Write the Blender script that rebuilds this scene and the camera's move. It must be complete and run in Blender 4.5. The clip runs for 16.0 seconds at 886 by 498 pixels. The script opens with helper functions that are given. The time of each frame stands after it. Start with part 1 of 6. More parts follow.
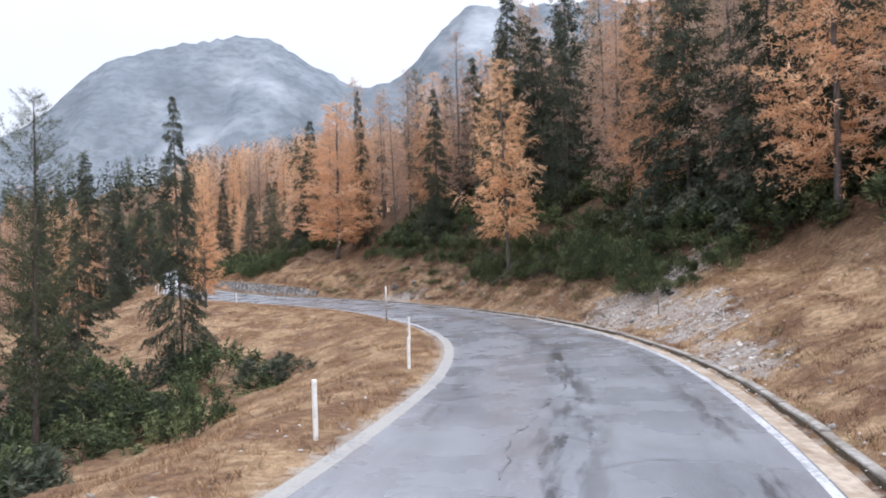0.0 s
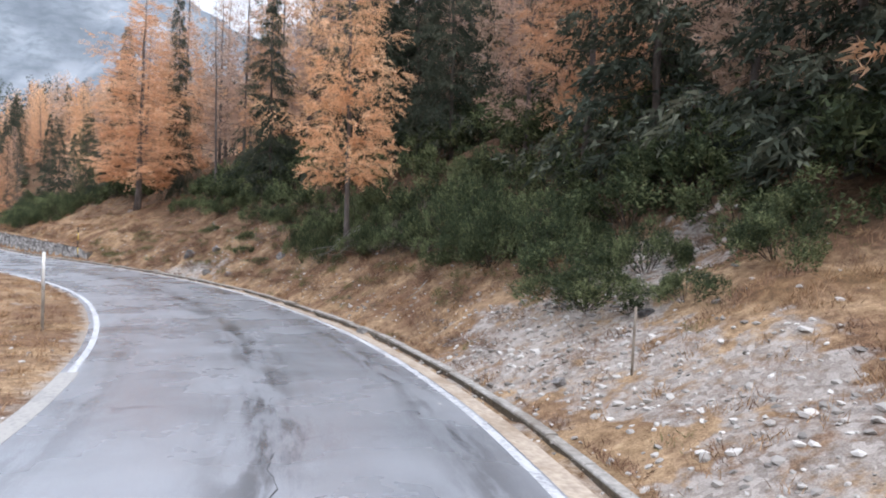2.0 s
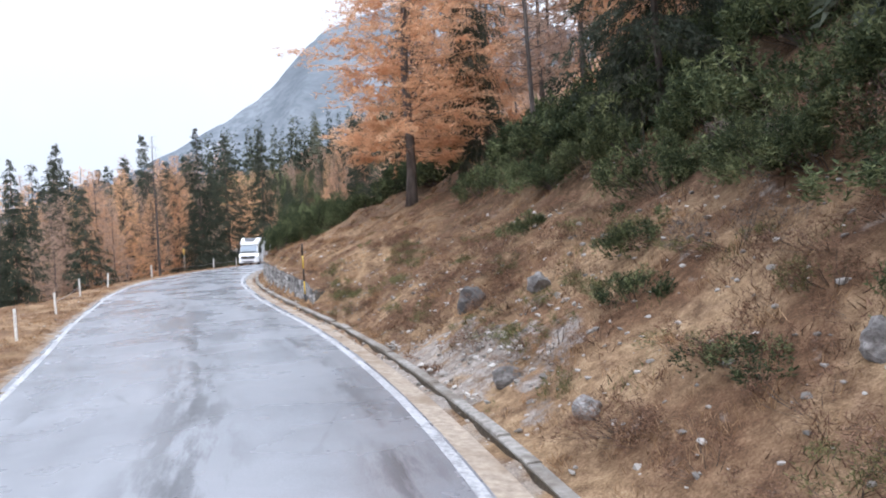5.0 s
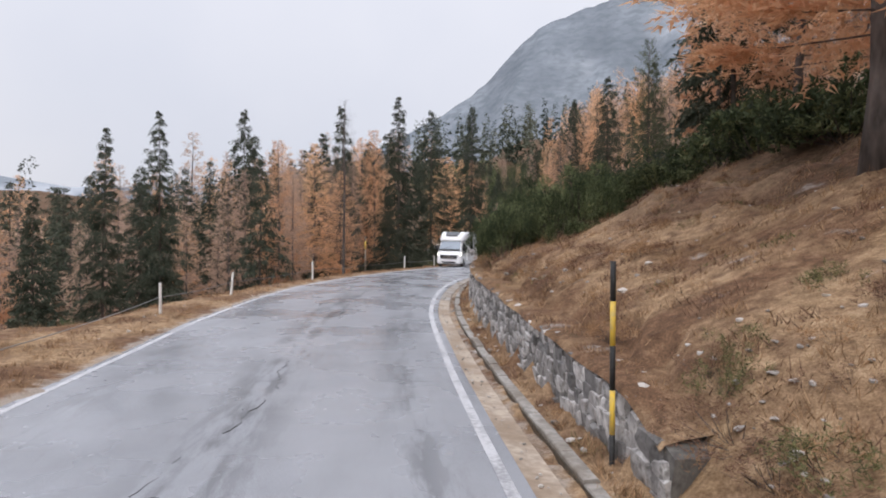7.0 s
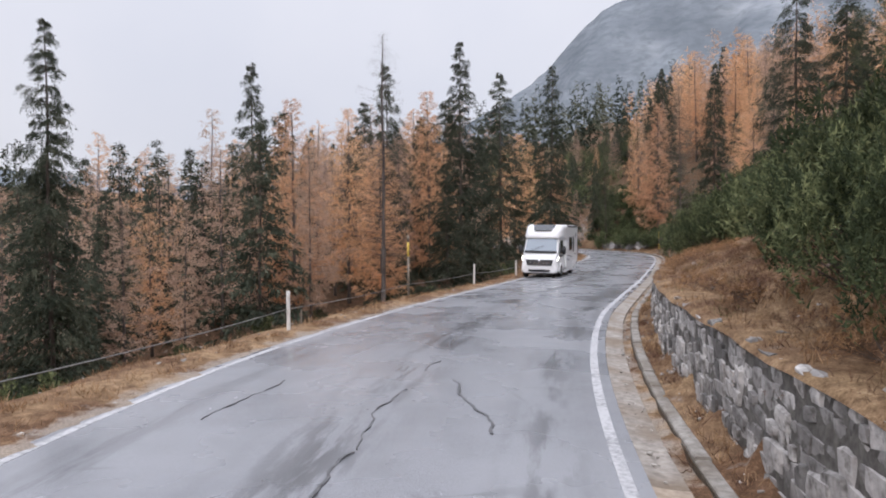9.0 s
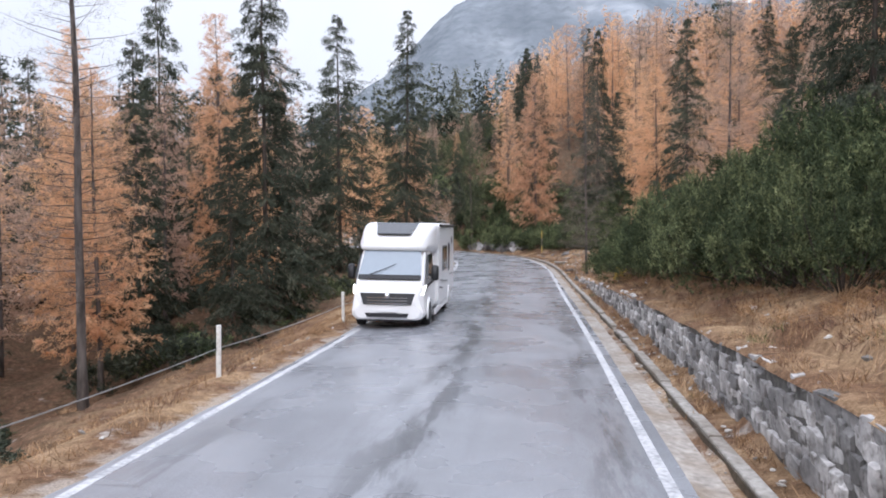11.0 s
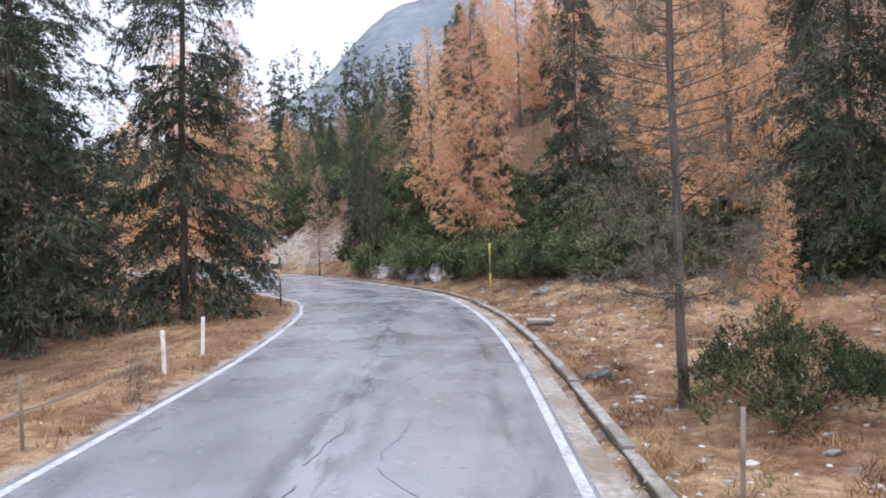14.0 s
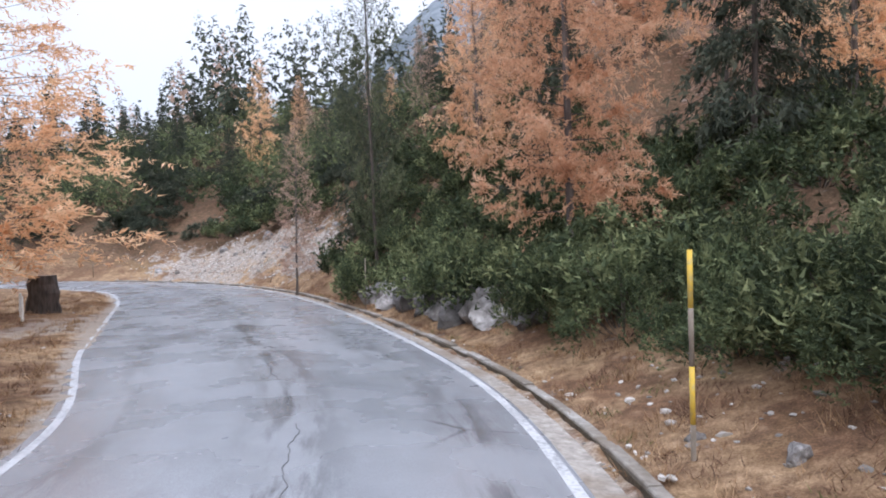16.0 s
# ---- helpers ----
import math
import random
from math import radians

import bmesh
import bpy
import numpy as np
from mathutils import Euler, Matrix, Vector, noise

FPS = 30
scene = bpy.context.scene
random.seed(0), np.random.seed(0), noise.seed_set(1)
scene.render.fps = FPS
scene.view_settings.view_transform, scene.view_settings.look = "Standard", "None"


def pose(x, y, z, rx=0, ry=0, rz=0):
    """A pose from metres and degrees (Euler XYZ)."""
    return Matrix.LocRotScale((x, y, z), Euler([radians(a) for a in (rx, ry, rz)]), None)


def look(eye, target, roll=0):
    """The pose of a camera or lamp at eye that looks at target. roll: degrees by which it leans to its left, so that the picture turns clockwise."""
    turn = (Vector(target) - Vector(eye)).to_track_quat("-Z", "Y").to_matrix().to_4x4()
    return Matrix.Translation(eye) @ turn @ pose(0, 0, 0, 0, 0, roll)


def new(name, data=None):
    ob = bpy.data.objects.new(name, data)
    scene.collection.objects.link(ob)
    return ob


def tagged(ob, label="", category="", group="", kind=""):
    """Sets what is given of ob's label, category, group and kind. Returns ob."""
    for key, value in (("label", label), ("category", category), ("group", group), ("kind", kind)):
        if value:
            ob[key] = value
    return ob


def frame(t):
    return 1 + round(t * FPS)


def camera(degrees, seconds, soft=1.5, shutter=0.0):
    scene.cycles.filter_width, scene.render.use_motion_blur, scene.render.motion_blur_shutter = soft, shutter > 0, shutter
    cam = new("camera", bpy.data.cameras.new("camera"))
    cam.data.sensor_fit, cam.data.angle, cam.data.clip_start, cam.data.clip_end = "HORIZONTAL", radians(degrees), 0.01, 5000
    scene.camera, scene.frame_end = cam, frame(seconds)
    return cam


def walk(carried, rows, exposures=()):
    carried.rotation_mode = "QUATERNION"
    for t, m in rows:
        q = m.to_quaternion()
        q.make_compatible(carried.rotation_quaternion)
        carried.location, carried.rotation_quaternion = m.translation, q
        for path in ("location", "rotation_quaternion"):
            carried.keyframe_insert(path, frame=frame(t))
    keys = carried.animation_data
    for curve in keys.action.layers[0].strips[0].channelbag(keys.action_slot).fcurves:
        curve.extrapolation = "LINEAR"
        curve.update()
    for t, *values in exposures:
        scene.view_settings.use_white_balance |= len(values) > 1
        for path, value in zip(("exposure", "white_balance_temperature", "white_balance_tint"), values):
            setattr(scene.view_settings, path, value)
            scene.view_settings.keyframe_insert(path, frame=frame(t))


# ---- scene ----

def aim(x, y, z, yaw, pitch, roll):
    """A camera pose: yaw to the left of +y, pitch up, roll to the left, in degrees."""
    return pose(x, y, z, 0, 0, yaw) @ pose(0, 0, 0, 90 + pitch) @ pose(0, 0, 0, 0, 0, roll)


FOV = 64.63
PATH = (
    (0.0, 0.01, -0.05, 2.57, -10.96, 1.18, -2.06),
    (0.5, 1.98, 4.13, 2.50, -16.20, 0.90, 0.66),
    (1.0, 4.01, 8.42, 2.44, -20.23, 0.20, 1.83),
    (1.5, 5.94, 12.77, 2.35, -21.12, -0.65, 0.88),
    (2.0, 7.51, 17.29, 2.22, -19.86, -1.10, 1.89),
    (2.5, 8.83, 21.87, 2.19, -17.54, -1.89, 3.07),
    (3.0, 9.66, 26.64, 2.12, -13.81, -2.56, 2.70),
    (3.5, 10.11, 31.62, 2.10, -8.66, -2.27, -0.12),
    (4.0, 10.15, 36.74, 2.09, -4.09, -2.25, 0.08),
    (4.5, 9.70, 41.73, 2.02, 1.44, -2.08, -1.18),
    (5.0, 8.86, 46.59, 2.04, 7.22, -1.21, -3.55),
    (5.2, 8.48, 48.53, 2.05, 8.79, -1.43, -3.10),
    (7.3, -0.01, 67.65, 2.27, 25.33, -0.43, 0.62),
    (7.5, -0.91, 69.41, 2.30, 26.30, -0.35, 0.85),
    (8.0, -3.26, 73.74, 2.32, 28.44, -0.78, 0.00),
    (8.2, -4.16, 75.48, 2.31, 29.23, -0.91, -0.54),
    (10.3, -13.09, 94.04, 2.73, 22.69, -1.32, -1.04),
    (10.5, -13.62, 95.94, 2.73, 21.24, -1.23, -1.20),
    (11.0, -14.62, 100.96, 2.77, 16.47, -1.70, -0.52),
    (11.5, -15.35, 106.23, 2.76, 13.50, -1.26, -1.24),
    (12.0, -16.05, 111.52, 2.72, 11.63, -1.24, -0.37),
    (12.5, -16.73, 116.86, 2.58, 11.73, -1.00, -1.74),
    (13.0, -17.65, 122.23, 2.58, 12.40, -0.88, -1.15),
    (13.5, -18.70, 127.70, 2.54, 11.82, -1.81, 0.48),
    (14.0, -19.75, 133.09, 2.52, 11.54, -0.53, -1.47),
    (14.5, -20.83, 138.39, 2.46, 11.26, -0.47, -0.79),
    (15.0, -21.84, 143.87, 2.58, 11.40, -0.65, -1.29),
    (15.5, -22.99, 149.29, 2.54, 12.41, -0.74, -1.00),
    (16.0, -24.35, 154.52, 2.62, 15.42, -0.71, -1.45),
)
cam = camera(FOV, 16.0, 1.9, 0.0)
walk(cam, [(t, aim(*row)) for t, *row in PATH], [(0.0, 0.28, 5950, 13), (2.0, 0.42, 5900, 12), (3.2, 0.58, 5780, 11), (4.0, 0.46, 5780, 11), (5.2, 0.38, 5850, 12), (7.3, -0.14, 6320, 15), (8.2, -0.18, 6350, 16), (10.3, 0.12, 6000, 14), (13.0, 0.42, 5950, 15), (16.0, 0.34, 5780, 14)])

# ---- sky and light: a bright overcast afternoon ----
world = bpy.data.worlds.new("overcast_sky")
scene.world = world
world.use_nodes = True
wn, wl = world.node_tree.nodes, world.node_tree.links
wn.clear()
w_out = wn.new("ShaderNodeOutputWorld")
w_bg = wn.new("ShaderNodeBackground")
w_sky = wn.new("ShaderNodeTexSky")
w_sky.sky_type = "NISHITA"
w_sky.sun_disc = False
w_sky.sun_elevation, w_sky.sun_rotation = radians(38), radians(200)
w_sky.air_density, w_sky.dust_density, w_sky.ozone_density = 1.0, 4.0, 1.0
w_scale = wn.new("ShaderNodeMix")
w_scale.data_type, w_scale.blend_type = "RGBA", "MULTIPLY"
w_scale.inputs["Factor"].default_value = 1.0
wl.new(w_sky.outputs["Color"], w_scale.inputs[6])
w_scale.inputs[7].default_value = (0.1, 0.1, 0.1, 1)
w_cloud = wn.new("ShaderNodeTexNoise")
w_cloud.inputs["Scale"].default_value, w_cloud.inputs["Detail"].default_value = 1.6, 5
w_ramp = wn.new("ShaderNodeValToRGB")
w_ramp.color_ramp.elements[0].position, w_ramp.color_ramp.elements[0].color = 0.3, (0.80, 0.835, 0.90, 1)
w_ramp.color_ramp.elements[1].position, w_ramp.color_ramp.elements[1].color = 0.7, (0.97, 0.98, 1.0, 1)
w_tc = wn.new("ShaderNodeTexCoord")
wl.new(w_tc.outputs["Generated"], w_cloud.inputs["Vector"])
wl.new(w_cloud.outputs["Fac"], w_ramp.inputs["Fac"])
w_mix = wn.new("ShaderNodeMix")
w_mix.data_type = "RGBA"
w_mix.inputs["Factor"].default_value = 0.88
wl.new(w_scale.outputs[2], w_mix.inputs[6])
wl.new(w_ramp.outputs["Color"], w_mix.inputs[7])
w_sep = wn.new("ShaderNodeSeparateXYZ")
wl.new(w_tc.outputs["Generated"], w_sep.inputs[0])
w_dome = wn.new("ShaderNodeValToRGB")  # an overcast sky is some three times brighter overhead than at the horizon
for el, (at, value) in zip((w_dome.color_ramp.elements[0], w_dome.color_ramp.elements[1], w_dome.color_ramp.elements.new(0.42)), ((0.0, 0.30), (1.0, 1.0), (0.42, 0.36))):
    el.position, el.color = at, (value, value, value, 1)
wl.new(w_sep.outputs["Z"], w_dome.inputs["Fac"])
w_all = wn.new("ShaderNodeMix")
w_all.data_type, w_all.blend_type = "RGBA", "MULTIPLY"
w_all.inputs["Factor"].default_value = 1.0
wl.new(w_mix.outputs[2], w_all.inputs[6])
wl.new(w_dome.outputs["Color"], w_all.inputs[7])
wl.new(w_all.outputs[2], w_bg.inputs["Color"])
w_bg.inputs["Strength"].default_value = 3.0
wl.new(w_bg.outputs[0], w_out.inputs[0])

sun = new("sun", bpy.data.lights.new("sun", "SUN"))
sun.data.energy, sun.data.angle, sun.data.color = 1.2, radians(25), (1.0, 0.96, 0.9)
sun.matrix_basis = look((0, 0, 100), (-34, 94, 22))

# ---- materials ----
def material(name, build, rough=0.8, metal=0.0, spec=0.3):
    """A principled material; build(kit, bsdf) wires its colour and relief."""
    m = bpy.data.materials.new(name)
    m.use_nodes = True
    b = m.node_tree.nodes["Principled BSDF"]
    b.inputs["Roughness"].default_value, b.inputs["Metallic"].default_value = rough, metal
    b.inputs["Specular IOR Level"].default_value = spec
    build(Kit(m.node_tree), b)
    return m


class Kit:
    """Short ways to wire nodes."""

    def __init__(self, tree):
        self.t = tree

    def node(self, kind, **values):
        n = self.t.nodes.new(kind)
        for key, value in values.items():
            n.inputs[key.replace("_", " ")].default_value = value
        return n

    def link(self, a, b):
        self.t.links.new(a, b)

    def coords(self, scale=(1, 1, 1), space="Object"):
        tc, mp = self.t.nodes.new("ShaderNodeTexCoord"), self.t.nodes.new("ShaderNodeMapping")
        self.link(tc.outputs[space], mp.inputs["Vector"])
        mp.inputs["Scale"].default_value = scale
        return mp.outputs["Vector"]

    def noise(self, vec, scale, detail=4.0, rough=0.55):
        n = self.node("ShaderNodeTexNoise", Scale=scale, Detail=detail, Roughness=rough)
        self.link(vec, n.inputs["Vector"])
        return n.outputs["Fac"]

    def voronoi(self, vec, scale, feature="F1", out="Distance"):
        n = self.node("ShaderNodeTexVoronoi", Scale=scale)
        n.feature = feature
        self.link(vec, n.inputs["Vector"])
        return n.outputs[out]

    def ramp(self, fac, *stops):
        n = self.t.nodes.new("ShaderNodeValToRGB")
        e = n.color_ramp.elements
        while len(e) < len(stops):
            e.new(0.5)
        for el, (p, col) in zip(e, stops):
            el.position, el.color = p, (*col, 1) if not isinstance(col, float) else (col, col, col, 1)
        self.link(fac, n.inputs["Fac"])
        return n.outputs["Color"]

    def mix(self, fac, a, b, mode="MIX"):
        n = self.t.nodes.new("ShaderNodeMix")
        n.data_type, n.blend_type = "RGBA", mode
        for sock, v in ((n.inputs[0], fac), (n.inputs[6], a), (n.inputs[7], b)):
            if isinstance(v, (int, float)):
                sock.default_value = v
            elif isinstance(v, tuple):
                sock.default_value = (*v, 1)
            else:
                self.link(v, sock)
        return n.outputs[2]

    def math(self, op, a, b=0.0):
        n = self.t.nodes.new("ShaderNodeMath")
        n.operation = op
        for sock, v in ((n.inputs[0], a), (n.inputs[1], b)):
            if isinstance(v, (int, float)):
                sock.default_value = v
            else:
                self.link(v, sock)
        return n.outputs[0]

    def span(self, v, lo, hi):
        n = self.t.nodes.new("ShaderNodeMapRange")
        n.inputs["To Min"].default_value, n.inputs["To Max"].default_value = lo, hi
        self.link(v, n.inputs["Value"])
        return n.outputs[0]

    def attr(self, name):
        n = self.t.nodes.new("ShaderNodeAttribute")
        n.attribute_name = name
        return n.outputs["Fac"]

    def island(self):
        return self.t.nodes.new("ShaderNodeNewGeometry").outputs["Random Per Island"]

    def chance(self):
        return self.t.nodes.new("ShaderNodeObjectInfo").outputs["Random"]

    def bump(self, bsdf, height, strength=0.4, dist=0.02):
        n = self.node("ShaderNodeBump", Strength=strength, Distance=dist)
        self.link(height, n.inputs["Height"])
        self.link(n.outputs["Normal"], bsdf.inputs["Normal"])


def leaf_material(name, dark, mid, light, rough=0.6, glow=0.25):
    """Foliage: tone varies by leaf, by shoot and by plant, and a little light passes through."""

    def build(k, b):
        by_leaf = k.ramp(k.math("ADD", k.math("MULTIPLY", k.island(), 0.3), k.math("MULTIPLY", k.attr("tone"), 0.7)), (0.08, dark), (0.5, mid), (0.92, light))
        hsv = k.node("ShaderNodeHueSaturation")
        k.link(by_leaf, hsv.inputs["Color"])
        k.link(k.span(k.chance(), 0.494, 0.506), hsv.inputs["Hue"])
        k.link(k.span(k.chance(), 0.88, 1.15), hsv.inputs["Value"])
        k.link(hsv.outputs["Color"], b.inputs["Base Color"])
        tr = k.t.nodes.new("ShaderNodeBsdfTranslucent")
        k.link(hsv.outputs["Color"], tr.inputs["Color"])
        mx = k.t.nodes.new("ShaderNodeMixShader")
        mx.inputs[0].default_value = glow
        k.link(b.outputs[0], mx.inputs[1])
        k.link(tr.outputs[0], mx.inputs[2])
        k.link(mx.outputs[0], k.t.nodes["Material Output"].inputs["Surface"])

    return material(name, build, rough, 0.0, 0.06)


def bark_build(dark, light):
    def build(k, b):
        v = k.coords((9, 9, 2))
        n = k.noise(v, 1.0, 6.0)
        k.link(k.ramp(n, (0.3, dark), (0.7, light)), b.inputs["Base Color"])
        k.bump(b, n, 0.8, 0.03)
    return build


def asphalt_build(k, b):
    v = k.coords()
    across, along = k.attr("across"), k.attr("along")
    lane = k.t.nodes.new("ShaderNodeCombineXYZ")
    k.link(across, lane.inputs[0])
    k.link(k.math("MULTIPLY", along, 0.16), lane.inputs[1])
    lane = lane.outputs[0]
    fine, mid, broad = k.noise(v, 70.0, 3.0), k.noise(v, 1.3, 5.0), k.noise(v, 0.22, 3.0)
    col = k.ramp(fine, (0.3, (0.165, 0.170, 0.184)), (0.7, (0.275, 0.281, 0.302)))
    col = k.mix(k.ramp(mid, (0.42, 0.0), (0.66, 0.32)), col, (0.145, 0.148, 0.156))
    col = k.mix(k.ramp(broad, (0.45, 0.0), (0.6, 0.5)), col, (0.275, 0.281, 0.298))
    streak = k.noise(lane, 1.1, 5.0)
    col = k.mix(k.ramp(streak, (0.52, 0.0), (0.72, 0.32)), col, (0.115, 0.115, 0.12))
    smudge = k.noise(lane, 2.3, 6.0, 0.65)
    for middle, reach, most in ((0.15, 0.9, 0.9), (2.6, 0.6, 0.7), (-2.5, 0.5, 0.4)):  # old repairs along the seam and the wheel tracks
        near = k.ramp(k.math("ABSOLUTE", k.math("SUBTRACT", across, middle)), (0.0, 1.0), (reach, 0.0))
        col = k.mix(k.math("MULTIPLY", near, k.ramp(smudge, (0.47, 0.0), (0.57, most))), col, (0.058, 0.058, 0.062))
    crack = k.voronoi(v, 0.33, "DISTANCE_TO_EDGE")
    wob = k.math("ADD", crack, k.math("MULTIPLY", k.math("SUBTRACT", mid, 0.5), 0.09))
    line = k.ramp(wob, (0.0, 1.0), (0.012, 0.0))
    line = k.math("MULTIPLY", line, k.ramp(k.noise(v, 0.35, 2.0), (0.56, 0.0), (0.68, 0.5)))
    col = k.mix(line, col, (0.04, 0.04, 0.042))
    k.link(col, b.inputs["Base Color"])
    wet = k.ramp(k.noise(v, 0.5, 4.0), (0.35, 0.17), (0.65, 0.38))
    k.link(wet, b.inputs["Roughness"])
    k.bump(b, k.math("SUBTRACT", fine, line), 0.22, 0.006)


def ground_build(k, b):
    v = k.coords()
    mid, fine, tiny = k.noise(v, 0.55, 6.0), k.noise(v, 5.0, 7.0, 0.65), k.noise(v, 34.0, 4.0, 0.7)
    blend = k.math("ADD", k.math("MULTIPLY", fine, 0.55), k.math("MULTIPLY", tiny, 0.45))
    straw = k.ramp(blend, (0.34, (0.10, 0.060, 0.035)), (0.5, (0.30, 0.198, 0.114)), (0.66, (0.51, 0.367, 0.228)))
    heath = k.ramp(blend, (0.34, (0.052, 0.030, 0.019)), (0.52, (0.165, 0.095, 0.055)), (0.68, (0.32, 0.198, 0.118)))
    col = k.mix(k.ramp(mid, (0.42, 0.0), (0.58, 1.0)), straw, heath)
    moss = k.ramp(blend, (0.34, (0.072, 0.047, 0.020)), (0.68, (0.26, 0.165, 0.068)))
    col = k.mix(k.ramp(k.noise(v, 0.3, 5.0), (0.58, 0.0), (0.70, 0.45)), col, moss)
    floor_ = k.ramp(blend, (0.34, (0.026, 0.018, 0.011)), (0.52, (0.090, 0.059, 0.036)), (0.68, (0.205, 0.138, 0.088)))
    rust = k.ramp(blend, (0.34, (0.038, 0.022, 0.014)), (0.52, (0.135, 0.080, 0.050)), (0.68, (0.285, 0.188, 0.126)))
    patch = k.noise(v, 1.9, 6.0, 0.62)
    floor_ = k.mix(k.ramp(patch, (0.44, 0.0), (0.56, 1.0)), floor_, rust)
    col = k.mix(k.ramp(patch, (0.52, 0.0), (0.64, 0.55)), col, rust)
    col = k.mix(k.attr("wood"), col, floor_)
    grit = k.voronoi(v, 9.0, "F1", "Color")
    stone = k.mix(0.5, k.ramp(grit, (0.1, (0.12, 0.095, 0.078)), (0.9, (0.50, 0.45, 0.405))), k.ramp(tiny, (0.3, (0.14, 0.117, 0.10)), (0.7, (0.50, 0.455, 0.41))))
    edge = k.math("ADD", k.attr("scree"), k.math("MULTIPLY", k.math("SUBTRACT", k.noise(v, 1.1, 7.0, 0.62), 0.5), 3.0))
    bare = k.math("MULTIPLY", k.ramp(edge, (0.40, 0.0), (0.60, 0.9)), k.ramp(k.noise(v, 2.6, 7.0, 0.7), (0.36, 0.12), (0.52, 1.0)))
    col = k.mix(bare, col, stone)
    dust = k.math("ADD", k.attr("grit"), k.math("MULTIPLY", k.math("SUBTRACT", k.noise(v, 2.5, 6.0), 0.5), 1.1))
    col = k.mix(k.ramp(dust, (0.48, 0.0), (0.7, 0.75)), col, k.ramp(tiny, (0.3, (0.20, 0.172, 0.145)), (0.7, (0.47, 0.42, 0.365))))
    k.link(col, b.inputs["Base Color"])
    k.bump(b, k.math("ADD", blend, k.math("MULTIPLY", grit, 0.15)), 0.9, 0.05)


def speckle(dark, light, scale=20.0, bump=0.3, dist=0.01, broad=0.0, tint=(0.1, 0.1, 0.1)):
    def build(k, b):
        v = k.coords()
        n = k.noise(v, scale, 6.0)
        col = k.ramp(n, (0.3, dark), (0.7, light))
        if broad:
            col = k.mix(k.ramp(k.noise(v, broad, 4.0), (0.45, 0.0), (0.65, 0.75)), col, tint)
        k.link(col, b.inputs["Base Color"])
        k.bump(b, n, bump, dist)
    return build


def rock_build(dark, mid, light):
    def build(k, b):
        v = k.coords()
        n, m = k.noise(v, 2.2, 8.0, 0.65), k.noise(v, 9.0, 6.0)
        col = k.ramp(n, (0.25, dark), (0.5, mid), (0.75, light))
        col = k.mix(k.ramp(m, (0.5, 0.0), (0.66, 0.7)), col, (0.055, 0.05, 0.042))
        hsv = k.node("ShaderNodeHueSaturation")
        k.link(col, hsv.inputs["Color"])
        k.link(k.span(k.math("FRACT", k.math("ADD", k.chance(), k.island())), 0.5, 2.0), hsv.inputs["Value"])
        k.link(hsv.outputs["Color"], b.inputs["Base Color"])
        k.bump(b, n, 0.8, 0.05)
    return build


def loose_build(dark, mid, light):
    def build(k, b):
        k.link(k.ramp(k.island(), (0.0, dark), (0.5, mid), (1.0, light)), b.inputs["Base Color"])
    return build


def paint_build(colour, worn, amount=0.5):
    def build(k, b):
        v = k.coords()
        n = k.math("ADD", k.math("MULTIPLY", k.noise(v, 14.0, 6.0), 0.6), k.math("MULTIPLY", k.noise(v, 1.2, 3.0), 0.4))
        k.link(k.mix(k.ramp(n, (0.46, 0.0), (0.62, amount)), colour, worn), b.inputs["Base Color"])
        k.bump(b, n, 0.15, 0.003)
    return build


def plain(colour, vary=0.12):
    def build(k, b):
        n = k.noise(k.coords(), 6.0, 5.0)
        lo = tuple(c * (1 - vary) for c in colour)
        k.link(k.ramp(n, (0.35, lo), (0.65, colour)), b.inputs["Base Color"])
    return build


M_ASPHALT = material("wet_asphalt", asphalt_build, 0.4, 0.0, 0.75)
M_TAR = material("tar_seam", speckle((0.045, 0.045, 0.048), (0.12, 0.12, 0.126), 30.0), 0.35, 0.0, 0.5)
M_LINE = material("worn_white_paint", paint_build((0.50, 0.50, 0.51), (0.24, 0.24, 0.25), 0.95), 0.5)
M_LINE_OLD = material("rubbed_out_paint", paint_build((0.335, 0.315, 0.29), (0.225, 0.22, 0.215), 1.0), 0.7)
M_GROUND = material("dry_grass_ground", ground_build, 0.95, 0.0, 0.1)
M_CONCRETE = material("gutter_concrete", speckle((0.28, 0.225, 0.175), (0.50, 0.415, 0.325), 9.0, 0.4, 0.01, 1.1, (0.22, 0.155, 0.10)), 0.7)
M_GUTTER = material("stained_gutter_concrete", speckle((0.20, 0.178, 0.155), (0.42, 0.378, 0.335), 9.0, 0.4, 0.01, 0.8, (0.17, 0.12, 0.075)), 0.7)
M_KERB = material("kerb_concrete", speckle((0.19, 0.175, 0.155), (0.40, 0.375, 0.34), 9.0, 0.5, 0.02, 0.9, (0.13, 0.10, 0.07)), 0.75)
M_CHANNEL = material("dark_channel_lining", speckle((0.03, 0.024, 0.018), (0.10, 0.08, 0.055), 12.0, 0.6, 0.03), 0.5)
M_ROCK = material("grey_limestone", rock_build((0.06, 0.056, 0.053), (0.165, 0.155, 0.150), (0.36, 0.342, 0.33)), 0.85)
M_WALLSTONE = material("grey_wall_stone", rock_build((0.085, 0.080, 0.076), (0.25, 0.238, 0.228), (0.52, 0.50, 0.475)), 0.85)
M_MORTAR = material("wall_core", speckle((0.06, 0.055, 0.05), (0.16, 0.15, 0.135), 9.0, 0.6, 0.03), 0.9)
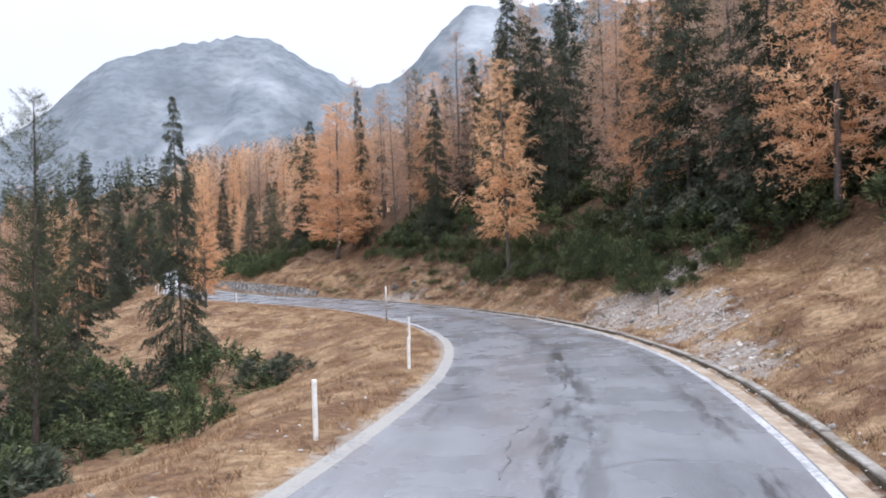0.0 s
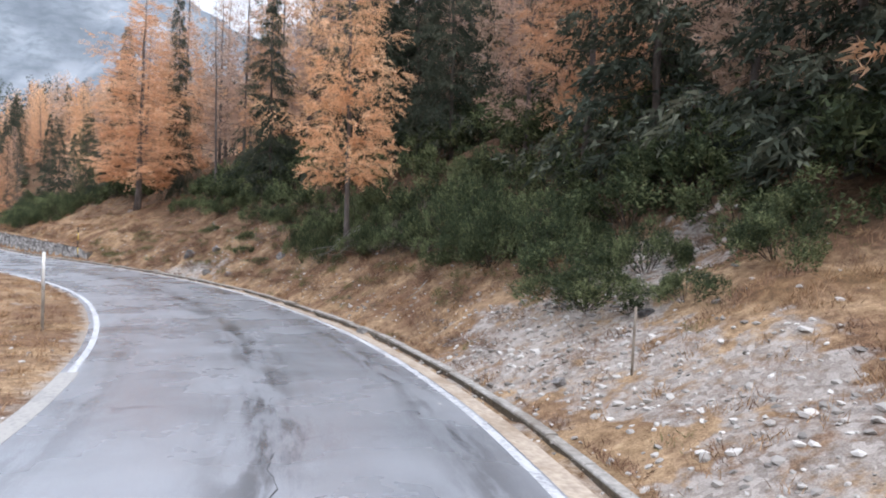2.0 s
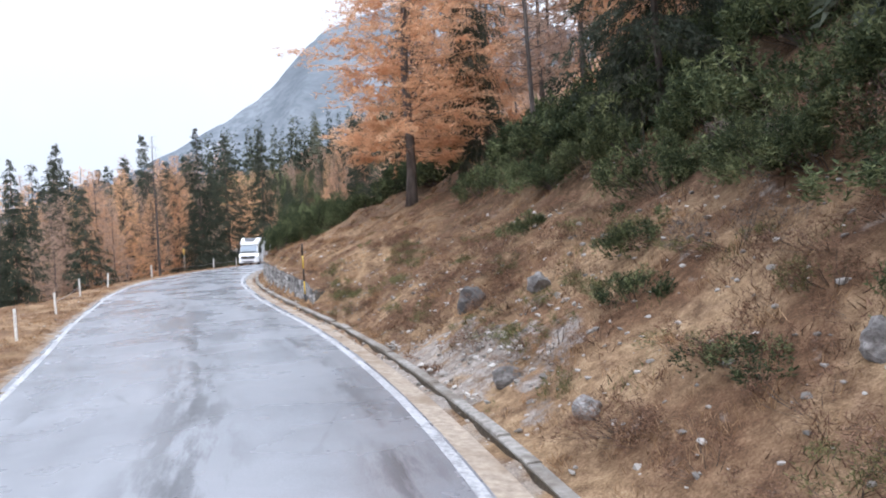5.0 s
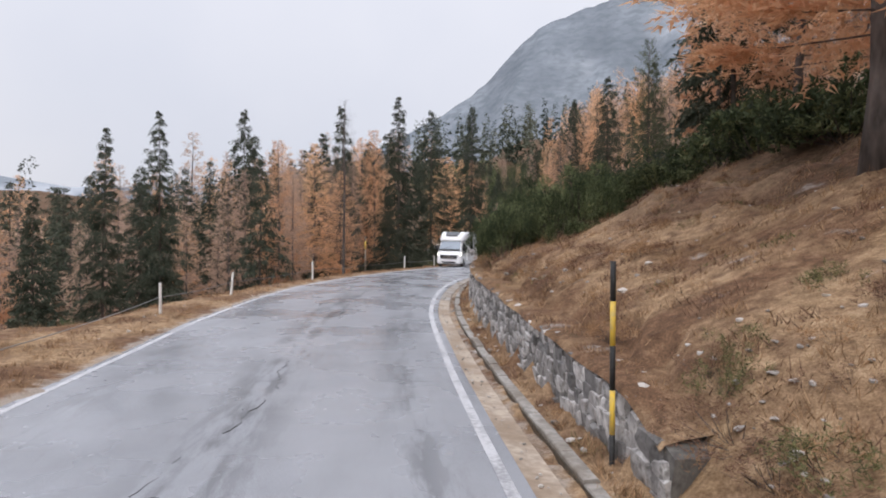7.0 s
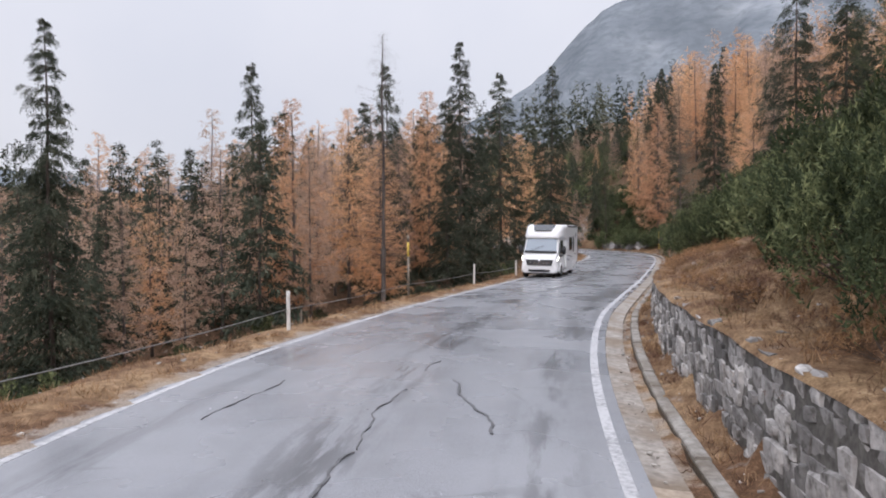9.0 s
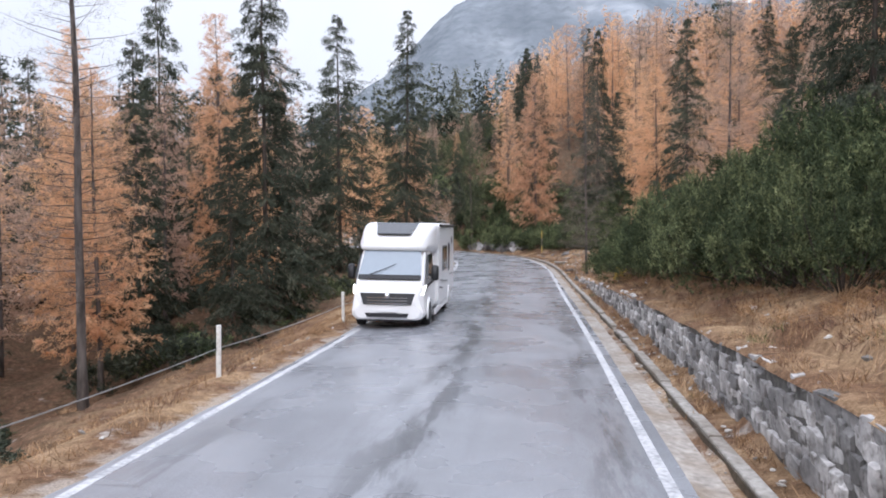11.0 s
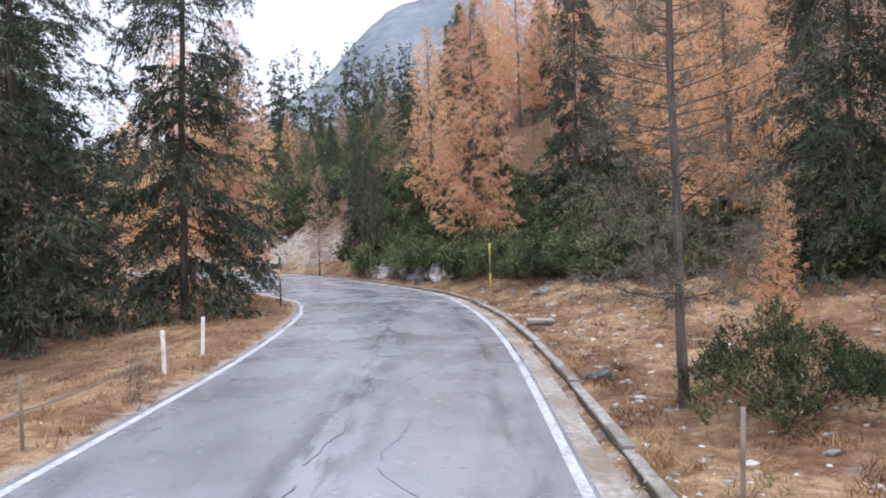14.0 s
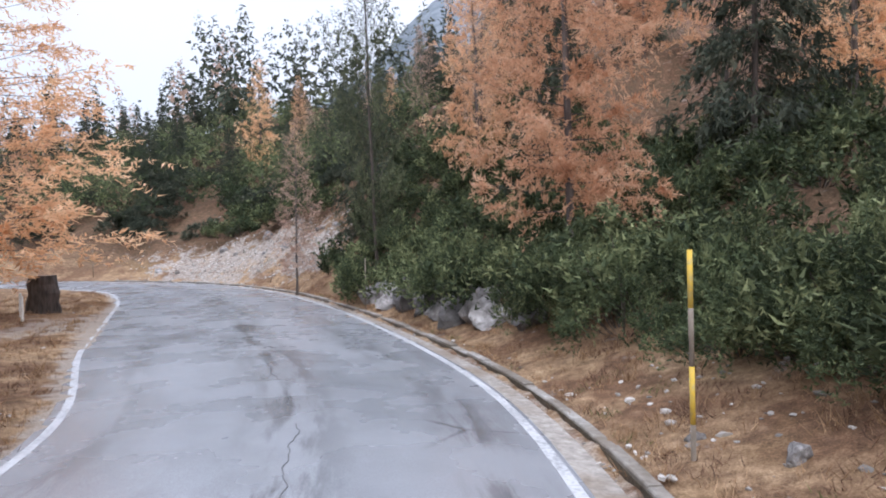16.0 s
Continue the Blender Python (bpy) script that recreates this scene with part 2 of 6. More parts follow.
M_GRAVEL = material("pale_scree_stone", loose_build((0.16, 0.145, 0.13), (0.34, 0.315, 0.285), (0.56, 0.525, 0.485)), 0.9)
M_STRAW = material("straw_grass", loose_build((0.13, 0.074, 0.04), (0.31, 0.188, 0.10), (0.50, 0.335, 0.195)), 0.9)
M_HEATH = material("rusty_heath_twigs", loose_build((0.060, 0.034, 0.024), (0.150, 0.082, 0.052), (0.29, 0.175, 0.110)), 0.9)
M_RUST = material("rusty_orange_grass", loose_build((0.15, 0.078, 0.036), (0.31, 0.170, 0.080), (0.47, 0.29, 0.150)), 0.9)
M_HERB = material("olive_undergrowth", loose_build((0.045, 0.046, 0.02), (0.115, 0.112, 0.044), (0.22, 0.205, 0.085)), 0.85)
M_YELLOW_LEAF = leaf_material("yellow_leaves", (0.48, 0.33, 0.06), (0.66, 0.47, 0.10), (0.80, 0.62, 0.20), 0.6, 0.4)
M_SPRUCE = leaf_material("spruce_needles", (0.024, 0.032, 0.024), (0.064, 0.075, 0.053), (0.155, 0.158, 0.110), 0.6, 0.22)
M_PINE = leaf_material("pine_needles", (0.040, 0.048, 0.030), (0.092, 0.106, 0.060), (0.19, 0.20, 0.115), 0.6, 0.25)
M_MUGO = leaf_material("dwarf_pine_needles", (0.018, 0.025, 0.016), (0.070, 0.089, 0.044), (0.28, 0.30, 0.145), 0.6, 0.25)
M_LARCH = leaf_material("golden_larch_needles", (0.49, 0.275, 0.150), (0.73, 0.455, 0.270), (0.86, 0.615, 0.41), 0.7, 0.55)
M_FADED = leaf_material("fading_larch_needles", (0.34, 0.232, 0.168), (0.53, 0.375, 0.28), (0.68, 0.51, 0.40), 0.7, 0.5)
M_TWIG = material("bare_twigs", loose_build((0.07, 0.055, 0.045), (0.14, 0.11, 0.09), (0.24, 0.20, 0.17)), 0.9)
M_DULL = material("dull_grey_twigs", loose_build((0.075, 0.066, 0.050), (0.15, 0.132, 0.098), (0.25, 0.215, 0.16)), 0.9)
M_BARK_S = material("spruce_bark", bark_build((0.035, 0.028, 0.024), (0.13, 0.105, 0.09)), 0.9)
M_BARK_L = material("larch_bark", bark_build((0.045, 0.039, 0.036), (0.18, 0.152, 0.138)), 0.9)
M_DEADWOOD = material("bleached_deadwood", bark_build((0.13, 0.12, 0.105), (0.36, 0.34, 0.31)), 0.85)
M_POST = material("chalky_white_paint", paint_build((0.74, 0.73, 0.70), (0.42, 0.39, 0.34), 0.7), 0.65)
M_YELLOW = material("yellow_pole_paint", paint_build((0.68, 0.46, 0.06), (0.42, 0.34, 0.17), 0.8), 0.55)
M_BLACK = material("black_pole_paint", paint_build((0.022, 0.022, 0.022), (0.06, 0.055, 0.05), 0.5), 0.6)
M_POLEWOOD = material("weathered_pole_wood", bark_build((0.10, 0.08, 0.06), (0.30, 0.25, 0.20)), 0.85)
M_WIRE = material("grey_fence_wire", plain((0.33, 0.33, 0.33)), 0.45, 0.7, 0.5)

# ---- building helpers ----
def mesh_data(name, verts, faces, mats, smooth=False):
    me = bpy.data.meshes.new(name)
    me.from_pydata([tuple(v) for v in verts], [], [tuple(int(i) for i in f) for f in faces])
    for m in mats if isinstance(mats, (list, tuple)) else [mats]:
        me.materials.append(m)
    if smooth:
        me.polygons.foreach_set("use_smooth", [True] * len(me.polygons))
    me.update()
    return me


def quads_data(name, pieces, mat, tone=None):
    """A mesh from an array of loose triangles or quads (n, corners, 3); tone, 0 to 1, is each piece's age."""
    q = np.asarray(pieces, np.float32)
    n, k = q.shape[:2]
    me = bpy.data.meshes.new(name)
    me.vertices.add(k * n)
    me.vertices.foreach_set("co", q.reshape(-1))
    me.loops.add(k * n)
    me.loops.foreach_set("vertex_index", np.arange(k * n, dtype=np.int32))
    me.polygons.add(n)
    me.polygons.foreach_set("loop_start", np.arange(0, k * n, k, dtype=np.int32))
    me.materials.append(mat)
    me.update(calc_edges=True)
    if tone is not None:
        me.attributes.new("tone", "FLOAT", "POINT").data.foreach_set("value", np.repeat(np.asarray(tone, np.float32), k))
    return me


def from_bm(name, bm, mat, smooth=False):
    me = bpy.data.meshes.new(name)
    bm.to_mesh(me)
    bm.free()
    for m in mat if isinstance(mat, (list, tuple)) else [mat]:
        me.materials.append(m)
    if smooth:
        me.polygons.foreach_set("use_smooth", [True] * len(me.polygons))
    return me


def child(name, me, parent, label="", m=None):
    """One mesh object under a thing or a part."""
    ob = new(name, me)
    ob.parent = parent
    if m is not None:
        ob.matrix_basis = m
    return tagged(ob, label)


def part(name, bm, mat, parent, label="", smooth=False):
    return child(name, from_bm(name, bm, mat, smooth), parent, label)


def tube(points, radii, sides=8):
    """Vertices and faces of a tapering tube along points."""
    pts = [Vector(p) for p in points]
    verts, faces = [], []
    for i, p in enumerate(pts):
        d = (pts[min(i + 1, len(pts) - 1)] - pts[max(i - 1, 0)]).normalized()
        a = d.cross(Vector((0.31, 0.95, 0.05))).normalized()
        c = d.cross(a)
        for j in range(sides):
            w = 2 * math.pi * j / sides
            verts.append(p + radii[i] * (math.cos(w) * a + math.sin(w) * c))
    for i in range(len(pts) - 1):
        for j in range(sides):
            k = (j + 1) % sides
            faces.append((i * sides + j, i * sides + k, (i + 1) * sides + k, (i + 1) * sides + j))
    faces.append(tuple(range(sides))[::-1])
    faces.append(tuple((len(pts) - 1) * sides + j for j in range(sides)))
    return verts, faces


def join(*pieces):
    verts, faces = [], []
    for v, f in pieces:
        n = len(verts)
        verts += list(v)
        faces += [tuple(i + n for i in face) for face in f]
    return verts, faces


# ---- the road's line: x, y, z and half the width between its edge lines ----
ROAD = (
    (-210, -300, 4.0, 3.15), (-95, -150, 2.0, 3.15), (-38, -62, 0.6, 3.15), (-13, -22, 0.1, 3.15), (-2.8, -3.4, 0.0, 3.15), (0.83, 4.15, -0.11, 3.16), (4.22, 11.45, -0.22, 3.17),
    (6.74, 18.53, -0.36, 3.17), (8.31, 26.33, -0.46, 3.12), (8.56, 34.2, -0.51, 3.1), (7.78, 41.95, -0.55, 3.05), (6.19, 49.44, -0.53, 3.08),
    (3.5, 56.52, -0.46, 3.15), (-0.12, 63.63, -0.37, 3.35), (-4.02, 70.52, -0.3, 3.45), (-7.73, 77.44, -0.23, 3.46), (-11.45, 84.96, -0.06, 3.43),
    (-14.3, 92.61, 0.1, 3.35), (-16.22, 100.7, 0.16, 3.1), (-17.54, 108.63, 0.12, 3.07), (-18.85, 116.55, 0.03, 3.12), (-20.2, 124.2, -0.04, 3.18),
    (-21.59, 132.1, -0.09, 3.18), (-22.98, 139.9, -0.08, 3.15), (-24.4, 147.6, -0.04, 3.13), (-25.8, 153.6, 0.0, 3.14), (-27.5, 159.2, 0.03, 3.15),
    (-30.1, 165.1, 0.05, 3.4), (-35.0, 171.8, 0.08, 4.0), (-40.3, 178.9, 0.12, 4.0), (-45.9, 185.5, 0.18, 3.7), (-52, 190.4, 0.25, 3.3), (-58.5, 192.0, 0.35, 3.3),
    (-66, 191.3, 0.5, 3.2), (-79, 186.5, 0.8, 3.2), (-120, 165, 2.0, 3.2), (-230, 130, 4.0, 3.2),
)


def spline(rows, step):
    """A Catmull-Rom line through rows, sampled about every step metres."""
    a, out = np.array(rows, float), []
    for i in range(len(a) - 1):
        p0, p1, p2, p3 = a[max(i - 1, 0)], a[i], a[i + 1], a[min(i + 2, len(a) - 1)]
        n = max(1, int(np.linalg.norm(p2[:2] - p1[:2]) / step))
        for u in np.arange(n) / n:
            out.append(0.5 * (2 * p1 + (p2 - p0) * u + (2 * p0 - 5 * p1 + 4 * p2 - p3) * u**2 + (3 * p1 - p0 - 3 * p2 + p3) * u**3))
    return np.array(out + [a[-1]])


LINE = spline(ROAD, 1.0)
WAY = np.gradient(LINE[:, :2], axis=0)
WAY /= np.linalg.norm(WAY, axis=1)[:, None]
RIGHT = np.stack([WAY[:, 1], -WAY[:, 0]], 1)
ALONG = np.r_[0, np.cumsum(np.linalg.norm(np.diff(LINE[:, :2], axis=0), axis=1))]
ALONG -= ALONG[np.argmin(np.hypot(LINE[:, 0] - 0.83, LINE[:, 1] - 4.15))] - 4.0


def on_road(x, y):
    """Metres along the road, metres to the right of its middle, its height there."""
    x, y = np.atleast_1d(np.asarray(x, float)), np.atleast_1d(np.asarray(y, float))
    s, d, z = np.empty(len(x)), np.empty(len(x)), np.empty(len(x))
    for a in range(0, len(x), 20000):
        px, py = x[a : a + 20000, None], y[a : a + 20000, None]
        i = np.argmin((px - LINE[:, 0]) ** 2 + (py - LINE[:, 1]) ** 2, axis=1)
        vx, vy = px[:, 0] - LINE[i, 0], py[:, 0] - LINE[i, 1]
        t = vx * WAY[i, 0] + vy * WAY[i, 1]
        s[a : a + 20000], z[a : a + 20000] = ALONG[i] + np.clip(t, -1, 1), LINE[i, 2]
        side = vx * RIGHT[i, 0] + vy * RIGHT[i, 1]
        d[a : a + 20000] = np.where(np.abs(t) > 1.5, np.sign(side) * np.hypot(vx, vy), side)
    return s, d, z


def at_road(s, d, up=0.0):
    """The place s metres along the road and d metres to its right."""
    i = int(np.argmin(np.abs(ALONG - s)))
    p = LINE[i, :2] + WAY[i] * (s - ALONG[i]) + RIGHT[i] * d
    return Vector((p[0], p[1], LINE[i, 2] + up))


def waves(x, y, size, seed):
    """Smooth uneven ground, about -1 to 1."""
    r = np.random.RandomState(seed)
    out = 0
    for i in range(7):
        a, k = r.uniform(0, 2 * math.pi), 2 * math.pi / size * r.uniform(0.6, 1.9)
        out = out + np.sin(k * (x * math.cos(a) + y * math.sin(a)) + r.uniform(0, 6.28)) / 3.2
    return out


# How the land leaves the road, by metres along it: right bank's rise, where it eases, how far it is level first; left fall and its depth.
BANK = np.array((
    # s, right rise, level strip, wall height, left verge, left fall, left depth
    (-80, 0.40, 0.2, 0.0, 2.5, 0.30, 7.0), (0, 0.42, 0.3, 0.0, 2.2, 0.34, 6.0), (18, 0.42, 0.3, 0.0, 2.2, 0.34, 6.0), (30, 0.52, 0.3, 0.0, 2.0, 0.30, 5.0),
    (42, 0.70, 0.3, 0.0, 2.0, 0.22, 4.0), (56, 0.74, 0.3, 0.0, 3.5, 0.10, 3.0), (68, 0.66, 0.3, 0.0, 6.5, 0.06, 2.0), (71.5, 0.60, 0.3, 0.05, 6.5, 0.06, 2.0),
    (74.5, 0.50, 0.3, 0.85, 6.0, 0.08, 3.0), (84, 0.44, 0.3, 1.15, 4.0, 0.18, 5.0), (89, 0.44, 0.3, 1.2, 2.6, 0.35, 5.5), (96, 0.40, 0.3, 1.2, 2.0, 0.45, 5.5),
    (103, 0.38, 0.3, 1.1, 1.3, 0.6, 5.5), (112, 0.36, 0.3, 1.05, 1.3, 0.6, 5.0), (126, 0.30, 0.3, 0.85, 1.0, 0.55, 4.5), (137, 0.26, 0.3, 0.5, 1.2, 0.4, 4.0),
    (144.5, 0.14, 0.6, 0.22, 1.5, 0.3, 3.5), (146, 0.12, 0.8, 0.0, 1.5, 0.3, 3.5), (153, 0.09, 1.5, 0.0, 1.8, 0.22, 3.0), (160, 0.14, 1.0, 0.0, 2.2, 0.18, 2.5),
    (166, 0.22, 0.5, 0.0, 2.5, 0.12, 2.0), (172, 0.36, 0.4, 0.0, 3.0, 0.08, 2.0), (184, 0.46, 0.4, 0.0, 4.0, 0.06, 1.5), (192, 0.55, 0.3, 0.0, 4.0, 0.06, 1.5), (196, 0.85, 0.2, 0.0, 4.0, 0.06, 1.5), (206, 0.85, 0.2, 0.0, 4.0, 0.06, 1.5), (212, 0.45, 0.4, 0.0, 4.0, 0.06, 1.5), (215, 0.42, 0.4, 0.0, 4.0, 0.06, 1.5), (300, 0.4, 0.4, 0.0, 3.0, 0.1, 3.0),
))
EDGE = 1.02


def land_z(x, y):
    """The ground's height at places x, y (arrays)."""
    x, y = np.atleast_1d(np.asarray(x, float)), np.atleast_1d(np.asarray(y, float))
    s, d, z = on_road(x, y)
    half = np.interp(s, ALONG, LINE[:, 3])
    rise, level, wall, verge, fall, depth = (np.interp(s, BANK[:, 0], BANK[:, n]) for n in range(1, 7))
    r = np.clip(d - half - EDGE, 0, None)
    steep = np.clip(r - level, 0, None)
    near = 22.0
    west = np.clip((x + 150) / 70, 0, 1) * (y > 196) + (y <= 196)
    up = rise * near * (1 - np.exp(-steep / near)) + np.interp(s, (0, 145, 172), (0.2, 0.2, 0.11)) * np.clip(steep - 6, 0, 160) + 0.1 * np.clip(steep - 166, 0, 500)
    up += wall * np.clip((r - 0.72) / 0.25, 0, 1)
    l = np.clip(-d - half - verge, 0, None)
    down = -depth * (1 - np.exp(-fall * l / depth)) + 0.02 * np.clip(l - 30, 0, 200)
    rough = np.clip((np.abs(d) - half - 1.2) / 6.0, 0, 1)
    bumps = rough * (0.07 * waves(x, y, 1.9, 12) + 0.17 * waves(x, y, 3.1, 3) + 0.3 * waves(x, y, 9.0, 4)) + np.clip((np.abs(d) - 20) / 60, 0, 1) * 2.2 * waves(x, y, 55.0, 5)
    up = up * west
    north = west * (0.13 * np.clip(y - 205, 0, 130) - 0.5 * np.clip(y - 350, 0, 130))
    bed = -0.07 * (np.abs(d) < half + 0.6) - 0.15 * ((d > half + 0.1) & (d < half + 1.0))
    return z + up + down + bumps + north + bed


def graded(lo, hi, step, far):
    """Even steps from lo to hi, then ever wider ones as far as far."""
    mid, out, w = list(np.arange(lo, hi + 1e-6, step)), [], step
    a, b = [], []
    x = lo
    while x > -far:
        w *= 1.22
        x -= w
        a.append(x)
    w, x = step, mid[-1]
    while x < far:
        w *= 1.22
        x += w
        b.append(x)
    return np.array(a[::-1] + mid + b)


def scree_at(x, y):
    """How stony the ground is at places x, y: 0 to 1."""
    out = np.zeros(len(x))
    for cx, cy, rx, ry, turn in SCREE:
        c, q = math.cos(turn), math.sin(turn)
        u, v = (x - cx) * c + (y - cy) * q, -(x - cx) * q + (y - cy) * c
        out = np.maximum(out, np.clip(1.35 - np.sqrt((u / rx) ** 2 + (v / ry) ** 2), 0, 1))
    return out


def build_ground():
    gx, gy = graded(-78, 36, 0.62, 3000), graded(-8, 214, 0.62, 3000)
    xx, yy = np.meshgrid(gx, gy)
    x, y = xx.ravel(), yy.ravel()
    z = land_z(x, y)
    nx, ny = len(gx), len(gy)
    i = np.arange(nx * ny).reshape(ny, nx)
    f = np.stack([i[:-1, :-1], i[:-1, 1:], i[1:, 1:], i[1:, :-1]], -1).reshape(-1, 4)
    me = bpy.data.meshes.new("ground")
    me.vertices.add(len(x))
    me.vertices.foreach_set("co", np.stack([x, y, z], 1).astype(np.float32).ravel())
    me.loops.add(4 * len(f))
    me.loops.foreach_set("vertex_index", f.astype(np.int32).ravel())
    me.polygons.add(len(f))
    me.polygons.foreach_set("loop_start", np.arange(0, 4 * len(f), 4, dtype=np.int32))
    me.polygons.foreach_set("use_smooth", [True] * len(f))
    me.materials.append(M_GROUND)
    me.update(calc_edges=True)
    s, d, _ = on_road(x, y)
    half = np.interp(s, ALONG, LINE[:, 3])
    scree = scree_at(x, y)
    grit = np.clip(1 - (np.abs(d) - half) / np.where(d > 0, 1.6, 0.9), 0, 1)
    layby = np.clip(1.3 - np.sqrt(((x + 42.6) / 2.6) ** 2 + ((y - 174.5) / 5.0) ** 2), 0, 1)
    grit = np.maximum(grit, layby)
    lw = np.interp(s, (0, 40, 60, 80, 95, 140, 160, 175, 300), (10, 14, 30, 16, 6, 6, 7, 10, 10))
    rw = np.interp(s, (0, 27, 35, 66, 76, 90, 124, 142, 150, 165, 180, 300), (11, 9, 7.5, 7.5, 8, 9, 9, 10, 16, 12, 5, 9))
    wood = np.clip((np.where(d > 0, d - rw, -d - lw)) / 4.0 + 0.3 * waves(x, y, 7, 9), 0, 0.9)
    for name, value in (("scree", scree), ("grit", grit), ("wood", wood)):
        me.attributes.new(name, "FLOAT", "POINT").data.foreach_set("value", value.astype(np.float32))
    ob = new("ground", me)
    tagged(ob, "mountain slope of dry brown grass, heath and moss beside the road", "ground", kind="structure")


# Pale broken stone on the banks: middle, half sizes, turn.
SCREE = (
    (14.2, 29.5, 1.9, 4.2, 0.0), (16.6, 30.5, 3.2, 2.0, 0.6), (13.2, 22.0, 1.2, 2.2, 0.2),
    (7.2, 59.2, 1.2, 3.6, 0.55), (-51.0, 197.0, 9.5, 3.2, -0.39), (-43.0, 192.6, 4.0, 2.0, -0.7), (11.2, 17.0, 1.0, 3.0, -0.3), (14.4, 25.0, 1.3, 2.6, 0.15),
)
build_ground()


def ribbon(name, s0, s1, profile, mat, step=1.0, wander=None):
    """A solid strip along the road: profile is a closed outline of (metres right of the right or left edge line or the middle, up)."""
    n = max(2, int((s1 - s0) / step) + 1)
    verts, faces, m = [], [], len(profile)
    for i in range(n):
        s = s0 + (s1 - s0) * i / (n - 1)
        half = float(np.interp(s, ALONG, LINE[:, 3]))
        w = wander(s) if wander else 0.0
        for side, off, up in profile:
            d = off + w + {"r": half, "l": -half, "m": 0.0}[side]
            c = -0.028 * abs(d) if up > -0.02 and abs(d) < half + 0.5 else -0.028 * (half + 0.5)
            verts.append(at_road(s, d, up + c + 0.04))
    for i in range(n - 1):
        for j in range(m):
            k = (j + 1) % m
            faces.append((i * m + j, (i + 1) * m + j, (i + 1) * m + k, i * m + k))
    faces += [tuple(range(m)), tuple((n - 1) * m + j for j in range(m))[::-1]]
    return mesh_data(name, verts, faces, mat, False)


def road_profile():
    top = [("l", -0.2, 0), ("l", -0.1, 0), ("l", 1.2, 0.0), ("m", -1.0, 0), ("m", 0, 0), ("m", 1.0, 0), ("r", -1.2, 0), ("r", 0.1, 0), ("r", 0.22, 0)]
    return top + [("r", 0.22, -0.3), ("l", -0.2, -0.3)]


S_END = 330.0
road_me = ribbon("road", -90, S_END, road_profile(), M_ASPHALT)
road_xy = np.array([v.co[:2] for v in road_me.vertices])
for name, value in zip(("along", "across"), on_road(road_xy[:, 0], road_xy[:, 1])):
    road_me.attributes.new(name, "FLOAT", "POINT").data.foreach_set("value", value.astype(np.float32))
tagged(new("road", road_me), "wet grey asphalt mountain road, patched and cracked", "road", kind="structure")


def strip(side, a, b, up=0.004):
    return [(side, a, up), (side, b, up), (side, b, -0.02), (side, a, -0.02)]


def line_shift(s):
    """In the first and last bends the right line hugs the gutter."""
    return float(np.interp(s, (58, 74, 138, 146), (0.125, 0.0, 0.0, 0.1)))


tagged(new("road_line_right", ribbon("road_line_right", -80, S_END, strip("r", -0.08, 0.06), M_LINE, 1.0, line_shift)), "worn white painted edge line", "road marking", kind="structure")
tagged(new("road_line_left_1", ribbon("road_line_left_1", -80, 33, strip("l", -0.19, 0.14), M_LINE_OLD)), "pale dusty remains of the edge line in the first bend", "road marking", kind="structure")
tagged(new("road_line_left_2", ribbon("road_line_left_2", 33, S_END, strip("l", -0.07, 0.07), M_LINE)), "worn white painted edge line beside the grass verge", "road marking", kind="structure")
GUTTER = [("r", 0.225, -0.012), ("r", 0.42, -0.035), ("r", 0.60, -0.045), ("r", 0.605, -0.3), ("r", 0.225, -0.3)]
tagged(new("gutter_1", ribbon("gutter_1", -60, 94, GUTTER, M_CONCRETE)), "pale ochre concrete gutter along the road", "gutter", kind="structure")
tagged(new("gutter_2", ribbon("gutter_2", 94, 260, GUTTER, M_GUTTER)), "stained grey concrete gutter with dirt and dead grass", "gutter", kind="structure")
# one dark lining covers the channel's floor and the kerb's inner face
tagged(new("drain_channel", ribbon("drain_channel", -60, 260, [("r", 0.605, -0.17), ("r", 0.775, -0.17), ("r", 0.785, 0.0), ("r", 0.80, 0.0), ("r", 0.80, -0.3), ("r", 0.605, -0.3)], M_CHANNEL)),
       "narrow dark drain channel between gutter and kerb", "drain", kind="structure")


def build_kerb():
    """A row of low kerb stones, each its own length, behind the gutter."""
    ob = tagged(new("kerb"), "low weathered concrete kerb behind the gutter", "kerb", kind="structure")
    ob.matrix_basis = Matrix.Translation(at_road(0, 4))
    inv = ob.matrix_basis.inverted()
    rnd = random.Random(4)
    s = -6.0
    while s < 215:
        length = rnd.uniform(0.95, 1.25)
        up = 0.035 + rnd.uniform(-0.02, 0.03)
        me = ribbon("kerb_stone", s, s + length - 0.015, [("r", 0.80, -0.3), ("r", 0.80, up - 0.015), ("r", 0.815, up), ("r", 0.96, up), ("r", 0.985, up - 0.025), ("r", 0.985, -0.3)], M_KERB, 1.0)
        me.transform(inv)
        child("kerb_stone", me, ob)
        s += length
    return ob


build_kerb()


